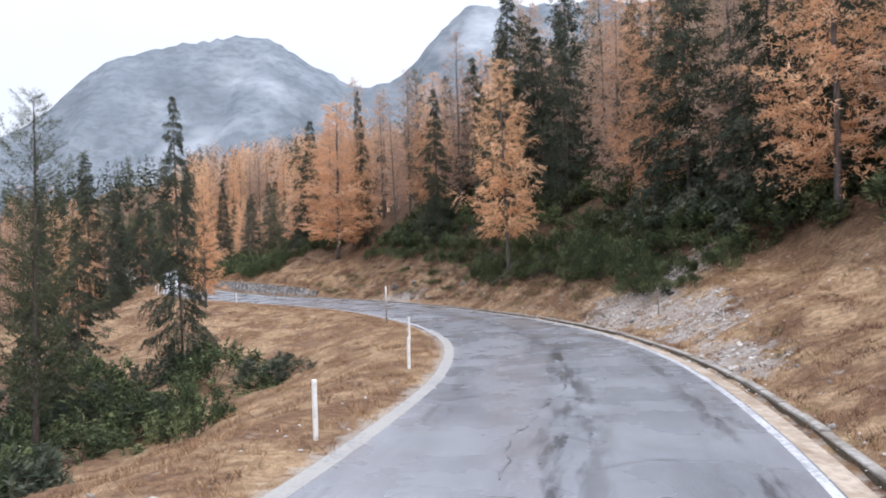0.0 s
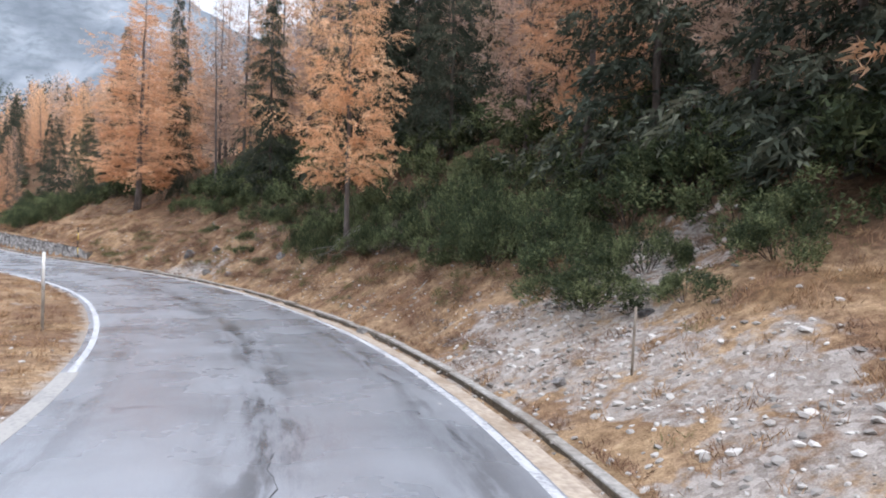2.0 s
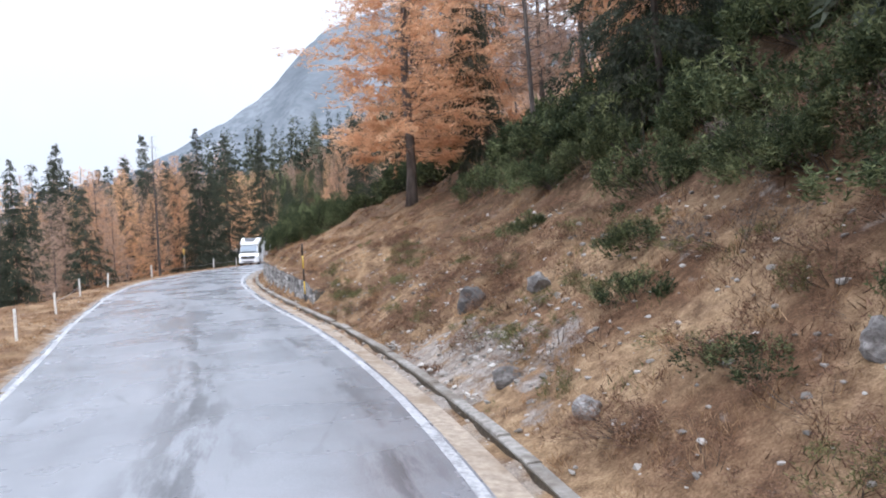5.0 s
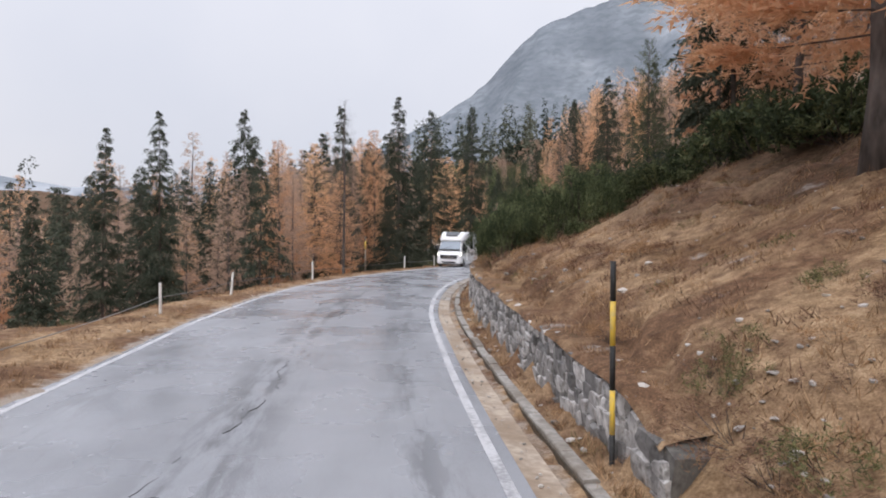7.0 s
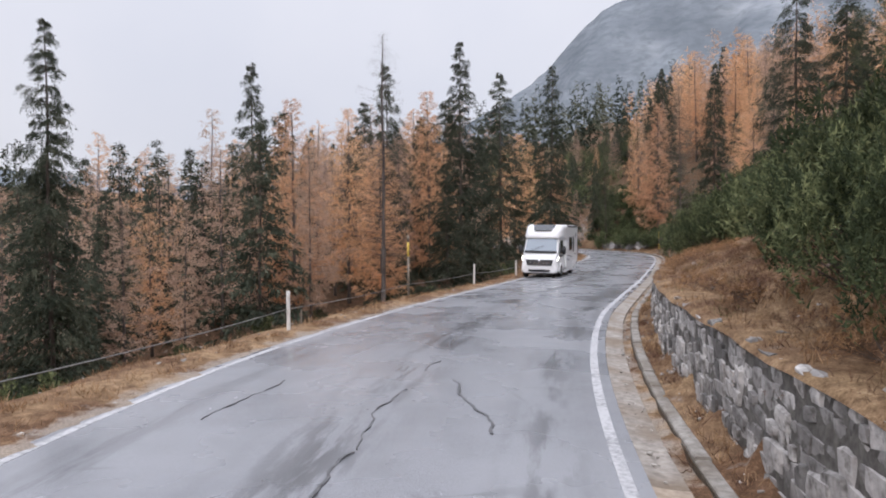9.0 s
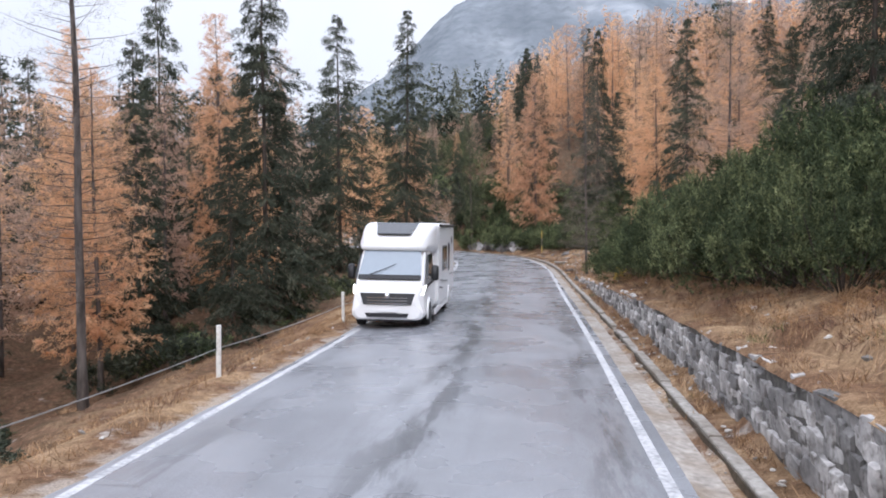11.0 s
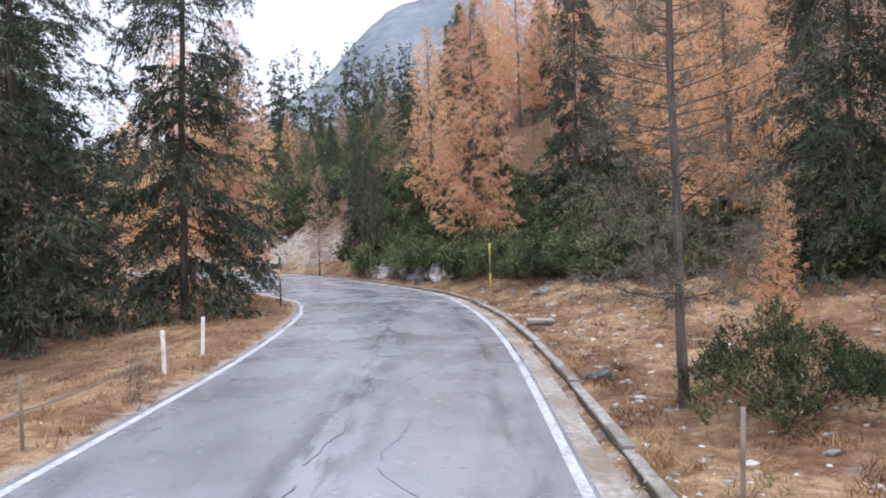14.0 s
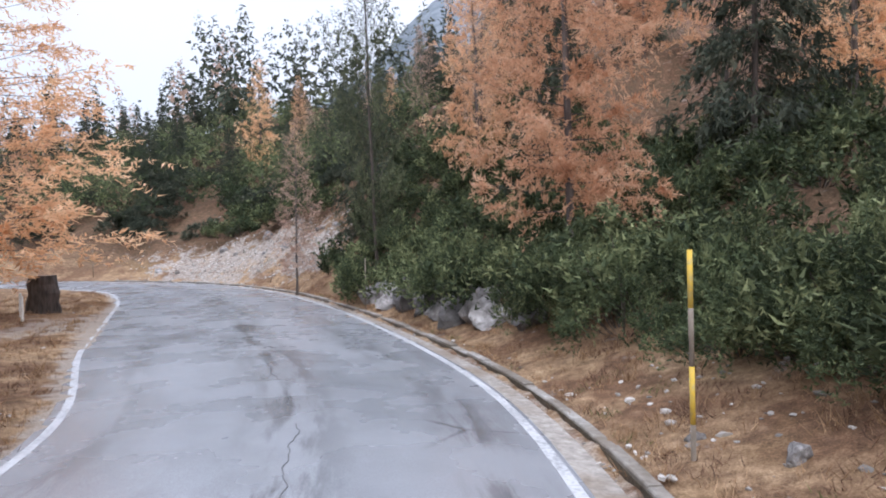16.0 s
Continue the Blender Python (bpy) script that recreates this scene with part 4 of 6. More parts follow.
fill_wood((-95, -14, 62, 98), 25, (("faded_larch", 5), ("spruce", 2), ("larch", 1)), (6, 9), 4.0, lambda s, d, x, y: d < -34)
fill_wood((-70, -16, 34, 66), 18, (("larch", 4), ("spruce", 3), ("faded_larch", 3)), (7, 11), 4.0, lambda s, d, x, y: d < -20)


def far_wood(name, label, mat, count, region, habit, seed, tall=(11, 19)):
    """A distant wood: many small trees, too far to count."""
    rng = np.random.RandomState(seed)
    spots = []
    while len(spots) < count:
        x, y = region(rng)
        s, d, _ = (v[0] for v in on_road(x, y))
        if abs(d) > (45 if tall[0] > 5 else 13):
            spots.append((x, y))
    xy = np.array(spots)
    z = land_z(xy[:, 0], xy[:, 1])
    shapes = [tree_shape(seed + n, 1.0, (0.15 + 0.02 * n) * (4.2 if tall[0] < 5 else 1), 0.1, habit, *((36, 3, 2, 0.09, 0.30) if tall[0] > 5 else (36, 4, 4, 0.10, 0.24)))[0] for n in range(4)]
    out, tone = [], np.repeat(rng.uniform(0.1, 0.9, len(xy)), len(shapes[0]))
    for i, (x, y) in enumerate(xy):
        h = rng.uniform(*tall)
        a = rng.uniform(0, 6.28)
        q = shapes[i % 4] * h
        c, s = math.cos(a), math.sin(a)
        q = np.stack([q[..., 0] * c - q[..., 1] * s, q[..., 0] * s + q[..., 1] * c, q[..., 2]], -1) + (x, y, z[i])
        out.append(q)
    tagged(new(name, quads_data(name, np.concatenate(out), mat, tone)), label, "wood", kind="stuff")


def north_slope(r):
    return r.uniform(-150, 130), r.uniform(228, 375)


def larch_slope(r):
    return r.uniform(-48, 130), r.uniform(228, 375)


def east_slope(r):
    return r.uniform(58, 240), r.uniform(0, 260)


def west_flat(r):
    return r.uniform(-330, -78), r.uniform(40, 250)


far_wood("far_larch_wood", "distant orange larch wood on the mountain slope", M_LARCH, 330, larch_slope, "larch", 51)
far_wood("far_faded_larch_wood", "distant russet larch wood on the mountain slope", M_FADED, 330, larch_slope, "larch", 61)
far_wood("far_spruce_wood", "distant dark spruce wood on the mountain slope", M_SPRUCE, 420, north_slope, "spruce", 71)
far_wood("far_dwarf_pine_thicket", "green dwarf pine thicket on the far slope", M_MUGO, 420, lambda r: (r.uniform(-125, -40), r.uniform(200, 250)), "pine", 121, (2.4, 4.0))
far_wood("upper_larch_wood", "russet larch wood high on the hillside", M_FADED, 200, east_slope, "larch", 81)
far_wood("upper_spruce_wood", "dark spruce wood high on the hillside", M_SPRUCE, 150, east_slope, "spruce", 91)
far_wood("lower_larch_wood", "russet larch wood down in the valley", M_FADED, 220, west_flat, "larch", 101, (8, 14))
far_wood("lower_spruce_wood", "dark spruce wood down in the valley", M_SPRUCE, 150, west_flat, "spruce", 111, (8, 15))

# ---- bushes: kind, metres along the road, metres right of it, radius, height, fineness ----
BUSH_ROWS = (
    ("dwarf_pine", 29, 12.5, 2.2, 2.2, 1), ("dwarf_pine", 25, 15.0, 2.2, 2.0, 1), ("dwarf_pine", 58.0, 7.6, 0.7, 0.8, 2), ("dwarf_pine", 66, 12, 1.8, 1.6, 1), ("dwarf_pine", 70, 13.5, 2.0, 1.8, 1),
    ("dwarf_pine", 37.2, 7.6, 1.5, 2.1, 4), ("dwarf_pine", 39.2, 8.2, 1.6, 2.4, 4), ("dwarf_pine", 35.2, 8.3, 1.5, 2.0, 4), ("dwarf_pine", 41.6, 8.4, 1.5, 2.0, 3),
    ("dwarf_pine", 92.0, 5.9, 0.9, 1.9, 4), ("dwarf_pine", 93.4, 6.5, 1.2, 2.2, 4), ("dwarf_pine", 95.0, 6.4, 1.2, 2.4, 4), ("dwarf_pine", 91.0, 7.6, 1.2, 1.9, 4), ("dwarf_pine", 92.6, 8.6, 1.5, 2.5, 4), ("dwarf_pine", 94.4, 9.4, 1.5, 2.4, 3), ("dwarf_pine", 96.8, 7.4, 1.4, 2.5, 3), ("dwarf_pine", 95.6, 10.2, 1.6, 2.4, 3),
    ("dwarf_pine", 99.5, 7.4, 1.6, 2.3, 3), ("dwarf_pine", 102.5, 8.0, 1.8, 2.6, 3), ("dwarf_pine", 105.5, 9.2, 1.9, 2.4, 1), ("dwarf_pine", 93, 11.5, 1.5, 1.6, 2),
    ("dwarf_pine", 118.5, 6.4, 1.1, 1.9, 4), ("dwarf_pine", 120.5, 6.6, 1.3, 2.6, 4), ("dwarf_pine", 122.6, 6.7, 1.4, 2.9, 4), ("dwarf_pine", 124.8, 6.8, 1.5, 3.2, 4), ("dwarf_pine", 127, 6.8, 1.5, 3.0, 4), ("dwarf_pine", 129.5, 7.0, 1.6, 3.2, 4),
    ("dwarf_pine", 132.5, 7.0, 1.6, 3.1, 4), ("dwarf_pine", 121, 9.0, 1.8, 3.4, 4), ("dwarf_pine", 126, 9.4, 2.0, 4.0, 4), ("dwarf_pine", 130.5, 10.0, 2.0, 4.0, 4), ("dwarf_pine", 135.5, 8.8, 1.5, 2.8, 3), ("dwarf_pine", 138, 10.4, 1.5, 2.7, 2),
    ("dwarf_pine", 116.5, 8.2, 1.6, 2.8, 2), ("dwarf_pine", 113, 9.5, 1.6, 1.8, 1),
)
for kind, s, d, radius, tall, fine in BUSH_ROWS:
    p = at_road(s, d)
    radius = max(radius, 0.62 * tall)
    plant_bush(p.x, p.y, radius, tall, fine, kind)
bush_rnd = random.Random(31)
for x, y, radius, tall, fine in ((13.2, 49.0, 1.0, 1.6, 4), (13.5, 50.4, 1.2, 2.1, 4), (12.8, 52.0, 1.0, 1.5, 3), (15.3, 46.2, 1.2, 1.9, 4), (14.4, 46.6, 0.9, 1.3, 3), (14.6, 49.4, 1.2, 2.0, 3)):
    plant_bush(x, y, radius, tall, fine)  # round the first larch
FRONT = ((28, 9.5), (32, 8.4), (36, 7.8), (40, 7.6), (45, 8.0), (51, 8.6), (55, 8.5), (59, 8.8), (63, 9.3), (68, 10.2), (73, 11.5))
for row, (off, low_r, high_r, low_h, high_h, fine) in enumerate(((0.4, 0.9, 1.3, 0.9, 1.5, 3), (2.0, 1.3, 1.7, 1.3, 2.0, 2), (4.2, 1.5, 2.1, 1.5, 2.4, 2), (6.8, 1.6, 2.2, 1.6, 2.6, 1), (9.8, 1.6, 2.2, 1.6, 2.6, 1))):
    for i in range(18 if row < 4 else 14):  # the belt of dwarf pines above the first bends
        s = 29 + 44 * (i + bush_rnd.uniform(0.1, 0.9)) / (18 if row < 4 else 14)
        d = float(np.interp(s, [f[0] for f in FRONT], [f[1] for f in FRONT])) + off + bush_rnd.uniform(-0.3, 0.6)
        p = at_road(s, d)
        plant_bush(p.x, p.y, bush_rnd.uniform(low_r, high_r), bush_rnd.uniform(low_h, high_h), fine)
for s0, s1, d0, d1, count in ((19, 30, 11.5, 20, 14), (84, 92, 11, 16, 6), (106, 117, 9, 15, 9)):
    for i in range(count):  # dwarf pines up the banks
        s, d = s0 + (s1 - s0) * (i + bush_rnd.random()) / count, bush_rnd.uniform(d0, d1)
        p = at_road(s, d)
        plant_bush(p.x, p.y, bush_rnd.uniform(1.1, 2.0), bush_rnd.uniform(1.0, 2.2), 2 if d < 12 else 1)
for s, d, radius, tall in ((56.5, 6.6, 0.55, 0.6), (53.5, 5.9, 0.6, 0.5), (47, 6.6, 0.5, 0.5), (62.5, 8.0, 0.6, 0.6), (89, 8.2, 0.6, 0.6), (33, 7.4, 0.6, 0.6)):
    p = at_road(s, d)
    plant_bush(p.x, p.y, radius, tall, 2)
for i in range(54):  # the thicket round the last bend
    s, d = 167.5 + 33 * (i / 54) + bush_rnd.uniform(-1, 1), (6.4, 8.6, 11.0, 14.0, 18.0)[i % 5] + bush_rnd.uniform(-0.3, 1.2)
    if s < 171:
        d += 1.6
    if s > 193 and d < 13:
        continue
    p = at_road(s, d)
    plant_bush(p.x, p.y, bush_rnd.uniform(1.6, 2.3), bush_rnd.uniform(1.7, 2.5), 2 if d < 10.5 and s < 190 else 1)
for s, d, radius, tall in ((132.0, 6.3, 1.2, 2.4), (134.5, 6.4, 1.4, 3.0), (137.0, 6.6, 1.4, 2.9), (139.5, 6.9, 1.4, 2.5), (142.2, 7.6, 1.3, 2.1), (136.0, 9.4, 1.9, 4.0), (140.5, 9.6, 1.6, 3.0), (133.0, 9.2, 1.9, 4.0), (128.0, 6.3, 1.1, 2.2), (141.5, 6.9, 1.2, 1.6), (130.5, 6.4, 1.2, 1.8)):
    p = at_road(s, d)
    plant_bush(p.x, p.y, max(radius, 0.6 * tall), tall * 0.92, 4)
for s, d, radius, tall in ((169.6, 9.6, 1.6, 1.9), (171.2, 7.0, 1.3, 1.5), (172.4, 8.4, 1.6, 2.0), (173.6, 6.6, 1.4, 1.7), (171.0, 11.2, 1.8, 2.2), (175.4, 6.7, 1.5, 1.8), (165.8, 9.6, 1.4, 1.3), (167.5, 8.6, 1.5, 1.5), (169.5, 8.2, 1.7, 1.8), (164.5, 11.2, 1.6, 1.6), (167.0, 10.8, 1.8, 2.0), (168.5, 7.5, 1.3, 1.3), (170.2, 7.1, 1.4, 1.5), (166.5, 8.4, 1.2, 1.2)):
    p = at_road(s, d)
    plant_bush(p.x, p.y, radius, tall, 3)
for i in range(26):  # the thicket behind the level meadow
    s, d = bush_rnd.uniform(158, 172), bush_rnd.uniform(12.5, 22.0)
    p = at_road(s, d)
    plant_bush(p.x, p.y, bush_rnd.uniform(1.4, 2.2), bush_rnd.uniform(1.4, 2.4), 1)
for i in range(40):  # below the road
    s, d = bush_rnd.uniform(96, 150), -bush_rnd.uniform(9.8, 17.0)
    p = at_road(s, d)
    plant_bush(p.x, p.y, bush_rnd.uniform(0.9, 1.7), bush_rnd.uniform(0.8, 1.8), 1, bush_rnd.choice(("young_spruce", "dwarf_pine", "heath_shrub")))
for i in range(26):  # left of the first bend
    s, d = bush_rnd.uniform(6, 40), -bush_rnd.uniform(9.5, 20.0)
    p = at_road(s, d)
    plant_bush(p.x, p.y, bush_rnd.uniform(1.0, 1.9), bush_rnd.uniform(0.9, 1.9), 1, bush_rnd.choice(("young_spruce", "dwarf_pine", "dwarf_pine")))
for i in range(46):  # brown thicket round the first larch
    s, d = 38 + 19 * (i + bush_rnd.random()) / 46, bush_rnd.uniform(7.3, 10.5)
    p = at_road(s, d)
    plant_bush(p.x, p.y, bush_rnd.uniform(0.7, 1.2), bush_rnd.uniform(0.7, 1.3), 2, ("bare_shrub", "dwarf_pine", "bare_shrub", "heath_shrub")[i % 4])
for s, d, radius, tall in ((31.6, 6.9, 1.3, 1.1), (33.4, 7.6, 1.3, 1.3), (29.8, 7.8, 0.9, 0.8), (46.5, 8.6, 1.2, 1.1), (43.5, 8.2, 1.3, 1.2)):
    p = at_road(s, d)
    plant_bush(p.x, p.y, radius, tall, 3, label="dark low juniper-like bush on the bank")
for i in range(80):  # green clumps in the grass
    s, d = bush_rnd.uniform(32, 76), bush_rnd.uniform(4.9, 8.5)
    p = at_road(s, d)
    plant_bush(p.x, p.y, bush_rnd.uniform(0.25, 0.6), bush_rnd.uniform(0.25, 0.5), 1, "green_herb")
p = at_road(135.0, 5.35)
plant_bush(p.x, p.y, 0.32, 0.6, 1, "yellow_sapling")
for s, d, radius, tall in ((136.0, 5.2, 0.45, 0.5), (129.2, 4.95, 0.32, 0.36), (139.2, 4.9, 0.3, 0.34)):  # mounds that hang over the wall
    p = at_road(s, d)
    plant_bush(p.x, p.y, radius, tall, 2, "rusty_grass")
for x, y, tall in ((-24.9, 132.6, 1.0), (-27.5, 143.8, 1.2)):  # leafless saplings on the verge
    plant_bush(x, y, 0.32, tall, 1, "bare_shrub", label="thin leafless sapling on the grass verge")
for i in range(26):  # dwarf pines above the pale scar
    s, d = bush_rnd.uniform(193, 213), bush_rnd.uniform(9.5, 21.0)
    p = at_road(s, d)
    plant_bush(p.x, p.y, bush_rnd.uniform(1.6, 2.4), bush_rnd.uniform(1.5, 2.4), 1)
hill_rnd = random.Random(47)
for i in range(100):  # young spruces that cover the far hillside
    x, y = hill_rnd.uniform(-96, -38), hill_rnd.uniform(192, 236)
    s, d, _ = (float(v[0]) for v in on_road(x, y))
    if d > 11.5:
        plant_bush(x, y, hill_rnd.uniform(1.7, 2.7), hill_rnd.uniform(1.5, 2.5), 1, "young_spruce", "low dark green spruce thicket on the far hillside")
for i in range(110):  # rusty clumps above the wall
    s, d = bush_rnd.uniform(76, 145), 4.95 + 2.2 * bush_rnd.random() ** 1.3
    p = at_road(s, d + float(np.interp(s, (76, 92, 100), (0.35, 0.35, 0.0))))
    plant_bush(p.x, p.y, bush_rnd.uniform(0.3, 0.7), bush_rnd.uniform(0.25, 0.5), 1 + i % 2, ("rusty_grass", "rusty_grass", "heath_shrub")[i % 3])
for i in range(60):  # and on the steep bank and the meadow
    s, d = (bush_rnd.uniform(34, 75), bush_rnd.uniform(4.8, 8.2)) if i % 3 else (bush_rnd.uniform(147, 172), bush_rnd.uniform(5.2, 11.0))
    p = at_road(s, d)
    plant_bush(p.x, p.y, bush_rnd.uniform(0.25, 0.6), bush_rnd.uniform(0.15, 0.4), 1, "rusty_grass")
for i in range(190):  # rusty heath on the steep bank
    s, d = bush_rnd.uniform(33, 75), 4.9 + 4.2 * bush_rnd.random() ** 1.2
    p = at_road(s, d)
    plant_bush(p.x, p.y, bush_rnd.uniform(0.3, 0.85), bush_rnd.uniform(0.25, 0.55), 1 + (i % 2), "heath_shrub")
for i in range(90):  # heath on the banks
    s, d = bush_rnd.uniform(4, 112), bush_rnd.uniform(5.2, 11.0)
    p = at_road(s, d)
    plant_bush(p.x, p.y, bush_rnd.uniform(0.35, 0.85), bush_rnd.uniform(0.2, 0.4), 2, "heath_shrub")


def turf_z(x, y):
    """The ground's height, with the turf that caps the wall."""
    s, d, z = on_road(x, y)
    r = d - np.interp(s, ALONG, LINE[:, 3]) - EDGE
    cap = z + np.interp(s, BANK[:, 0], BANK[:, 3]) + np.interp(r, (0.4, 0.6, 1.0), (-0.02, 0.03, 0.06))
    on = (s > 73.6) & (s < 145) & (r > 0.42) & (r < 1.2)
    return np.where(on, np.maximum(land_z(x, y), cap), land_z(x, y))


def scatter(name, label, mat, count, seed, side, reach, blade, wide, lean, clump, weight, spread=0.09):
    """Loose blades or twigs growing over the verges: stuff."""
    rng = np.random.RandomState(seed)
    s = rng.uniform(0, 205, count)
    half = np.interp(s, ALONG, LINE[:, 3])
    lo = np.where(side > 0, 0.9, 0.42)
    d = side * (half + lo + reach * rng.uniform(0, 1, count) ** 1.25)
    i = np.clip(np.searchsorted(ALONG, s), 0, len(ALONG) - 1)
    xy = LINE[i, :2] + RIGHT[i] * d[:, None] + WAY[i] * rng.uniform(-0.5, 0.5, count)[:, None]
    keep = (waves(xy[:, 0], xy[:, 1], 2.6, seed + 1) + rng.normal(0, 0.5, count) > weight) & (scree_at(xy[:, 0], xy[:, 1]) < rng.uniform(0.3, 1.2 if mat == M_STRAW else 1.7, count))
    xy = np.repeat(xy[keep], clump, 0)
    xy = xy + rng.normal(0, spread, xy.shape)
    z = turf_z(xy[:, 0], xy[:, 1])
    up = unit(np.stack([rng.normal(0, lean, len(xy)), rng.normal(0, lean, len(xy)), np.ones(len(xy))], 1))
    size = blade * rng.uniform(0.5, 1.3, len(xy))
    q = leaves_along(np.stack([xy[:, 0], xy[:, 1], z - 0.015], 1), up, size, size * wide, rng)
    tagged(new(name, quads_data(name, q, mat)), label, "grass", kind="stuff")


scatter("bank_grass", "tufts of dry straw-coloured grass on the bank", M_STRAW, 9500, 201, 1, 10.0, 0.15, 0.035, 0.6, 22, -0.3, 0.08)
scatter("verge_grass", "tufts of dry ochre grass on the verge", M_STRAW, 7000, 202, -1, 6.0, 0.15, 0.035, 0.6, 18, -0.5, 0.08)
scatter("bank_heath", "rusty brown heath mats on the bank", M_HEATH, 5200, 203, 1, 9.0, 0.15, 0.045, 0.8, 56, 0.15, 0.14)
scatter("bank_herbs", "olive green undergrowth on the bank", M_HERB, 1300, 204, 1, 10.0, 0.12, 0.06, 0.8, 50, 0.3, 0.14)
scatter("verge_heath", "rusty brown heath below the verge", M_HEATH, 1500, 205, -1, 12.0, 0.15, 0.05, 0.7, 44, 0.1, 0.18)
scatter("bank_tussocks", "thick tussocks of dry brown grass on the bank", M_STRAW, 2200, 206, 1, 9.0, 0.18, 0.035, 0.65, 60, 0.0, 0.10)
scatter("verge_tussocks", "thick tussocks of dry brown grass on the verge", M_STRAW, 900, 207, -1, 8.0, 0.18, 0.035, 0.65, 60, 0.0, 0.10)

# ---- mountains all round, far off ----
def build_mountains():
    """A ring of slopes whose skyline is given as bearing (to the left of +y) and height in degrees."""
    sky = np.array((
        (-180, 9), (-120, 12), (-60, 16), (-35, 19), (-20, 20), (-14.0, 20.1), (-11.7, 18.9), (-9.9, 17.0), (-7.1, 14.6), (-4.3, 14.2), (-1.6, 15.6), (0.6, 17.1), (2.4, 18.0), (7.1, 17.6), (10.4, 16.9), (14.3, 15.6), (16.7, 13.3), (19.3, 11.1),
        (20, 10.5), (23, 8.6), (28, 6), (34, 4.5), (45, 3.5), (56, 4.5), (61, 6.6), (66, 6.2), (80, 5), (110, 8), (180, 9),
    ))
    rng = np.random.RandomState(3)
    cols, rows = 720, 26
    b = np.linspace(-180, 180, cols, endpoint=False)
    h = np.interp(b, sky[:, 0], sky[:, 1])
    for n in (37, 61, 97, 163):
        h = h + rng.uniform(0.25, 0.7) * 9.0 / n * np.sin(np.radians(b) * n + rng.uniform(0, 6.28))
    h = h + rng.uniform(-0.13, 0.13, cols) * (h > 8)  # treetops along the ridge
    verts, faces = [], []
    for j in range(rows):
        u = j / (rows - 1)
        dist = 560 + 270 * u
        up = -60 + (830 * np.tan(np.radians(h)) + 62) * u**0.8
        wob = sum(np.sin(np.radians(b) * n + 5 * u * k + p) / n for n, k, p in ((23, 1, 1.0), (51, 2, 2.0), (88, 3, 0.5), (151, 4, 4.0)))
        r = dist + 300 * wob * np.sin(math.pi * min(u, 0.98))
        verts += list(zip(-np.sin(np.radians(b)) * r, np.cos(np.radians(b)) * r, up))
    for j in range(rows - 1):
        for i in range(cols):
            k = (i + 1) % cols
            faces.append((j * cols + i, j * cols + k, (j + 1) * cols + k, (j + 1) * cols + i))
    def build(k, bsdf):
        v = k.coords((1, 1, 1.6))
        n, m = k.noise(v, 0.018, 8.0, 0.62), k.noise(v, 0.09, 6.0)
        # haze of distance is painted in: pale blue-greys over rock and forest
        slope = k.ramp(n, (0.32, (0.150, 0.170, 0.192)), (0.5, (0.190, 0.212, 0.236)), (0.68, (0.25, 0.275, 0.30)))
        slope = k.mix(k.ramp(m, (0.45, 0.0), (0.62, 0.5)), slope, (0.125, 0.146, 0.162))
        # near-white patches paint drifting mist onto the slopes
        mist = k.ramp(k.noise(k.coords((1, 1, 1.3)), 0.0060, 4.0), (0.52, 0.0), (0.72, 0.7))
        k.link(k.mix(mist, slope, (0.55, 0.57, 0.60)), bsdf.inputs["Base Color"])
        k.bump(bsdf, k.math("ADD", n, k.math("MULTIPLY", m, 0.5)), 0.15, 12.0)
    me = mesh_data("backdrop_mountains", verts, faces, material("haze_painted_mountain", build, 1.0, 0.0, 0.0), True)
    tagged(new("backdrop_mountains", me), "rocky mountains far away, grey-blue from painted haze and mist", "mountain", kind="structure")


build_mountains()


# ---- stone wall along the inner side of the bend ----
def stone_mesh(name, seed, mat):
    """An uneven block about one unit in size, its corners worn."""
    rng = random.Random(seed)
    bm = bmesh.new()
    bmesh.ops.create_cube(bm, size=1.0)
    bmesh.ops.subdivide_edges(bm, edges=bm.edges[:], cuts=1, use_grid_fill=True)
    for v in bm.verts:
        corner = sum(abs(c) > 0.4 for c in v.co)
        v.co *= {3: 0.86, 2: 0.95, 1: 1.02, 0: 1.0}[corner]
        v.co += Vector((rng.uniform(-0.10, 0.10), rng.uniform(-0.05, 0.05), rng.uniform(-0.10, 0.10)))
    return from_bm(name, bm, mat)


STONES = [stone_mesh("stone", n, M_WALLSTONE) for n in range(9)]
S_WALL0, S_WALL1 = 73.2, 145.3


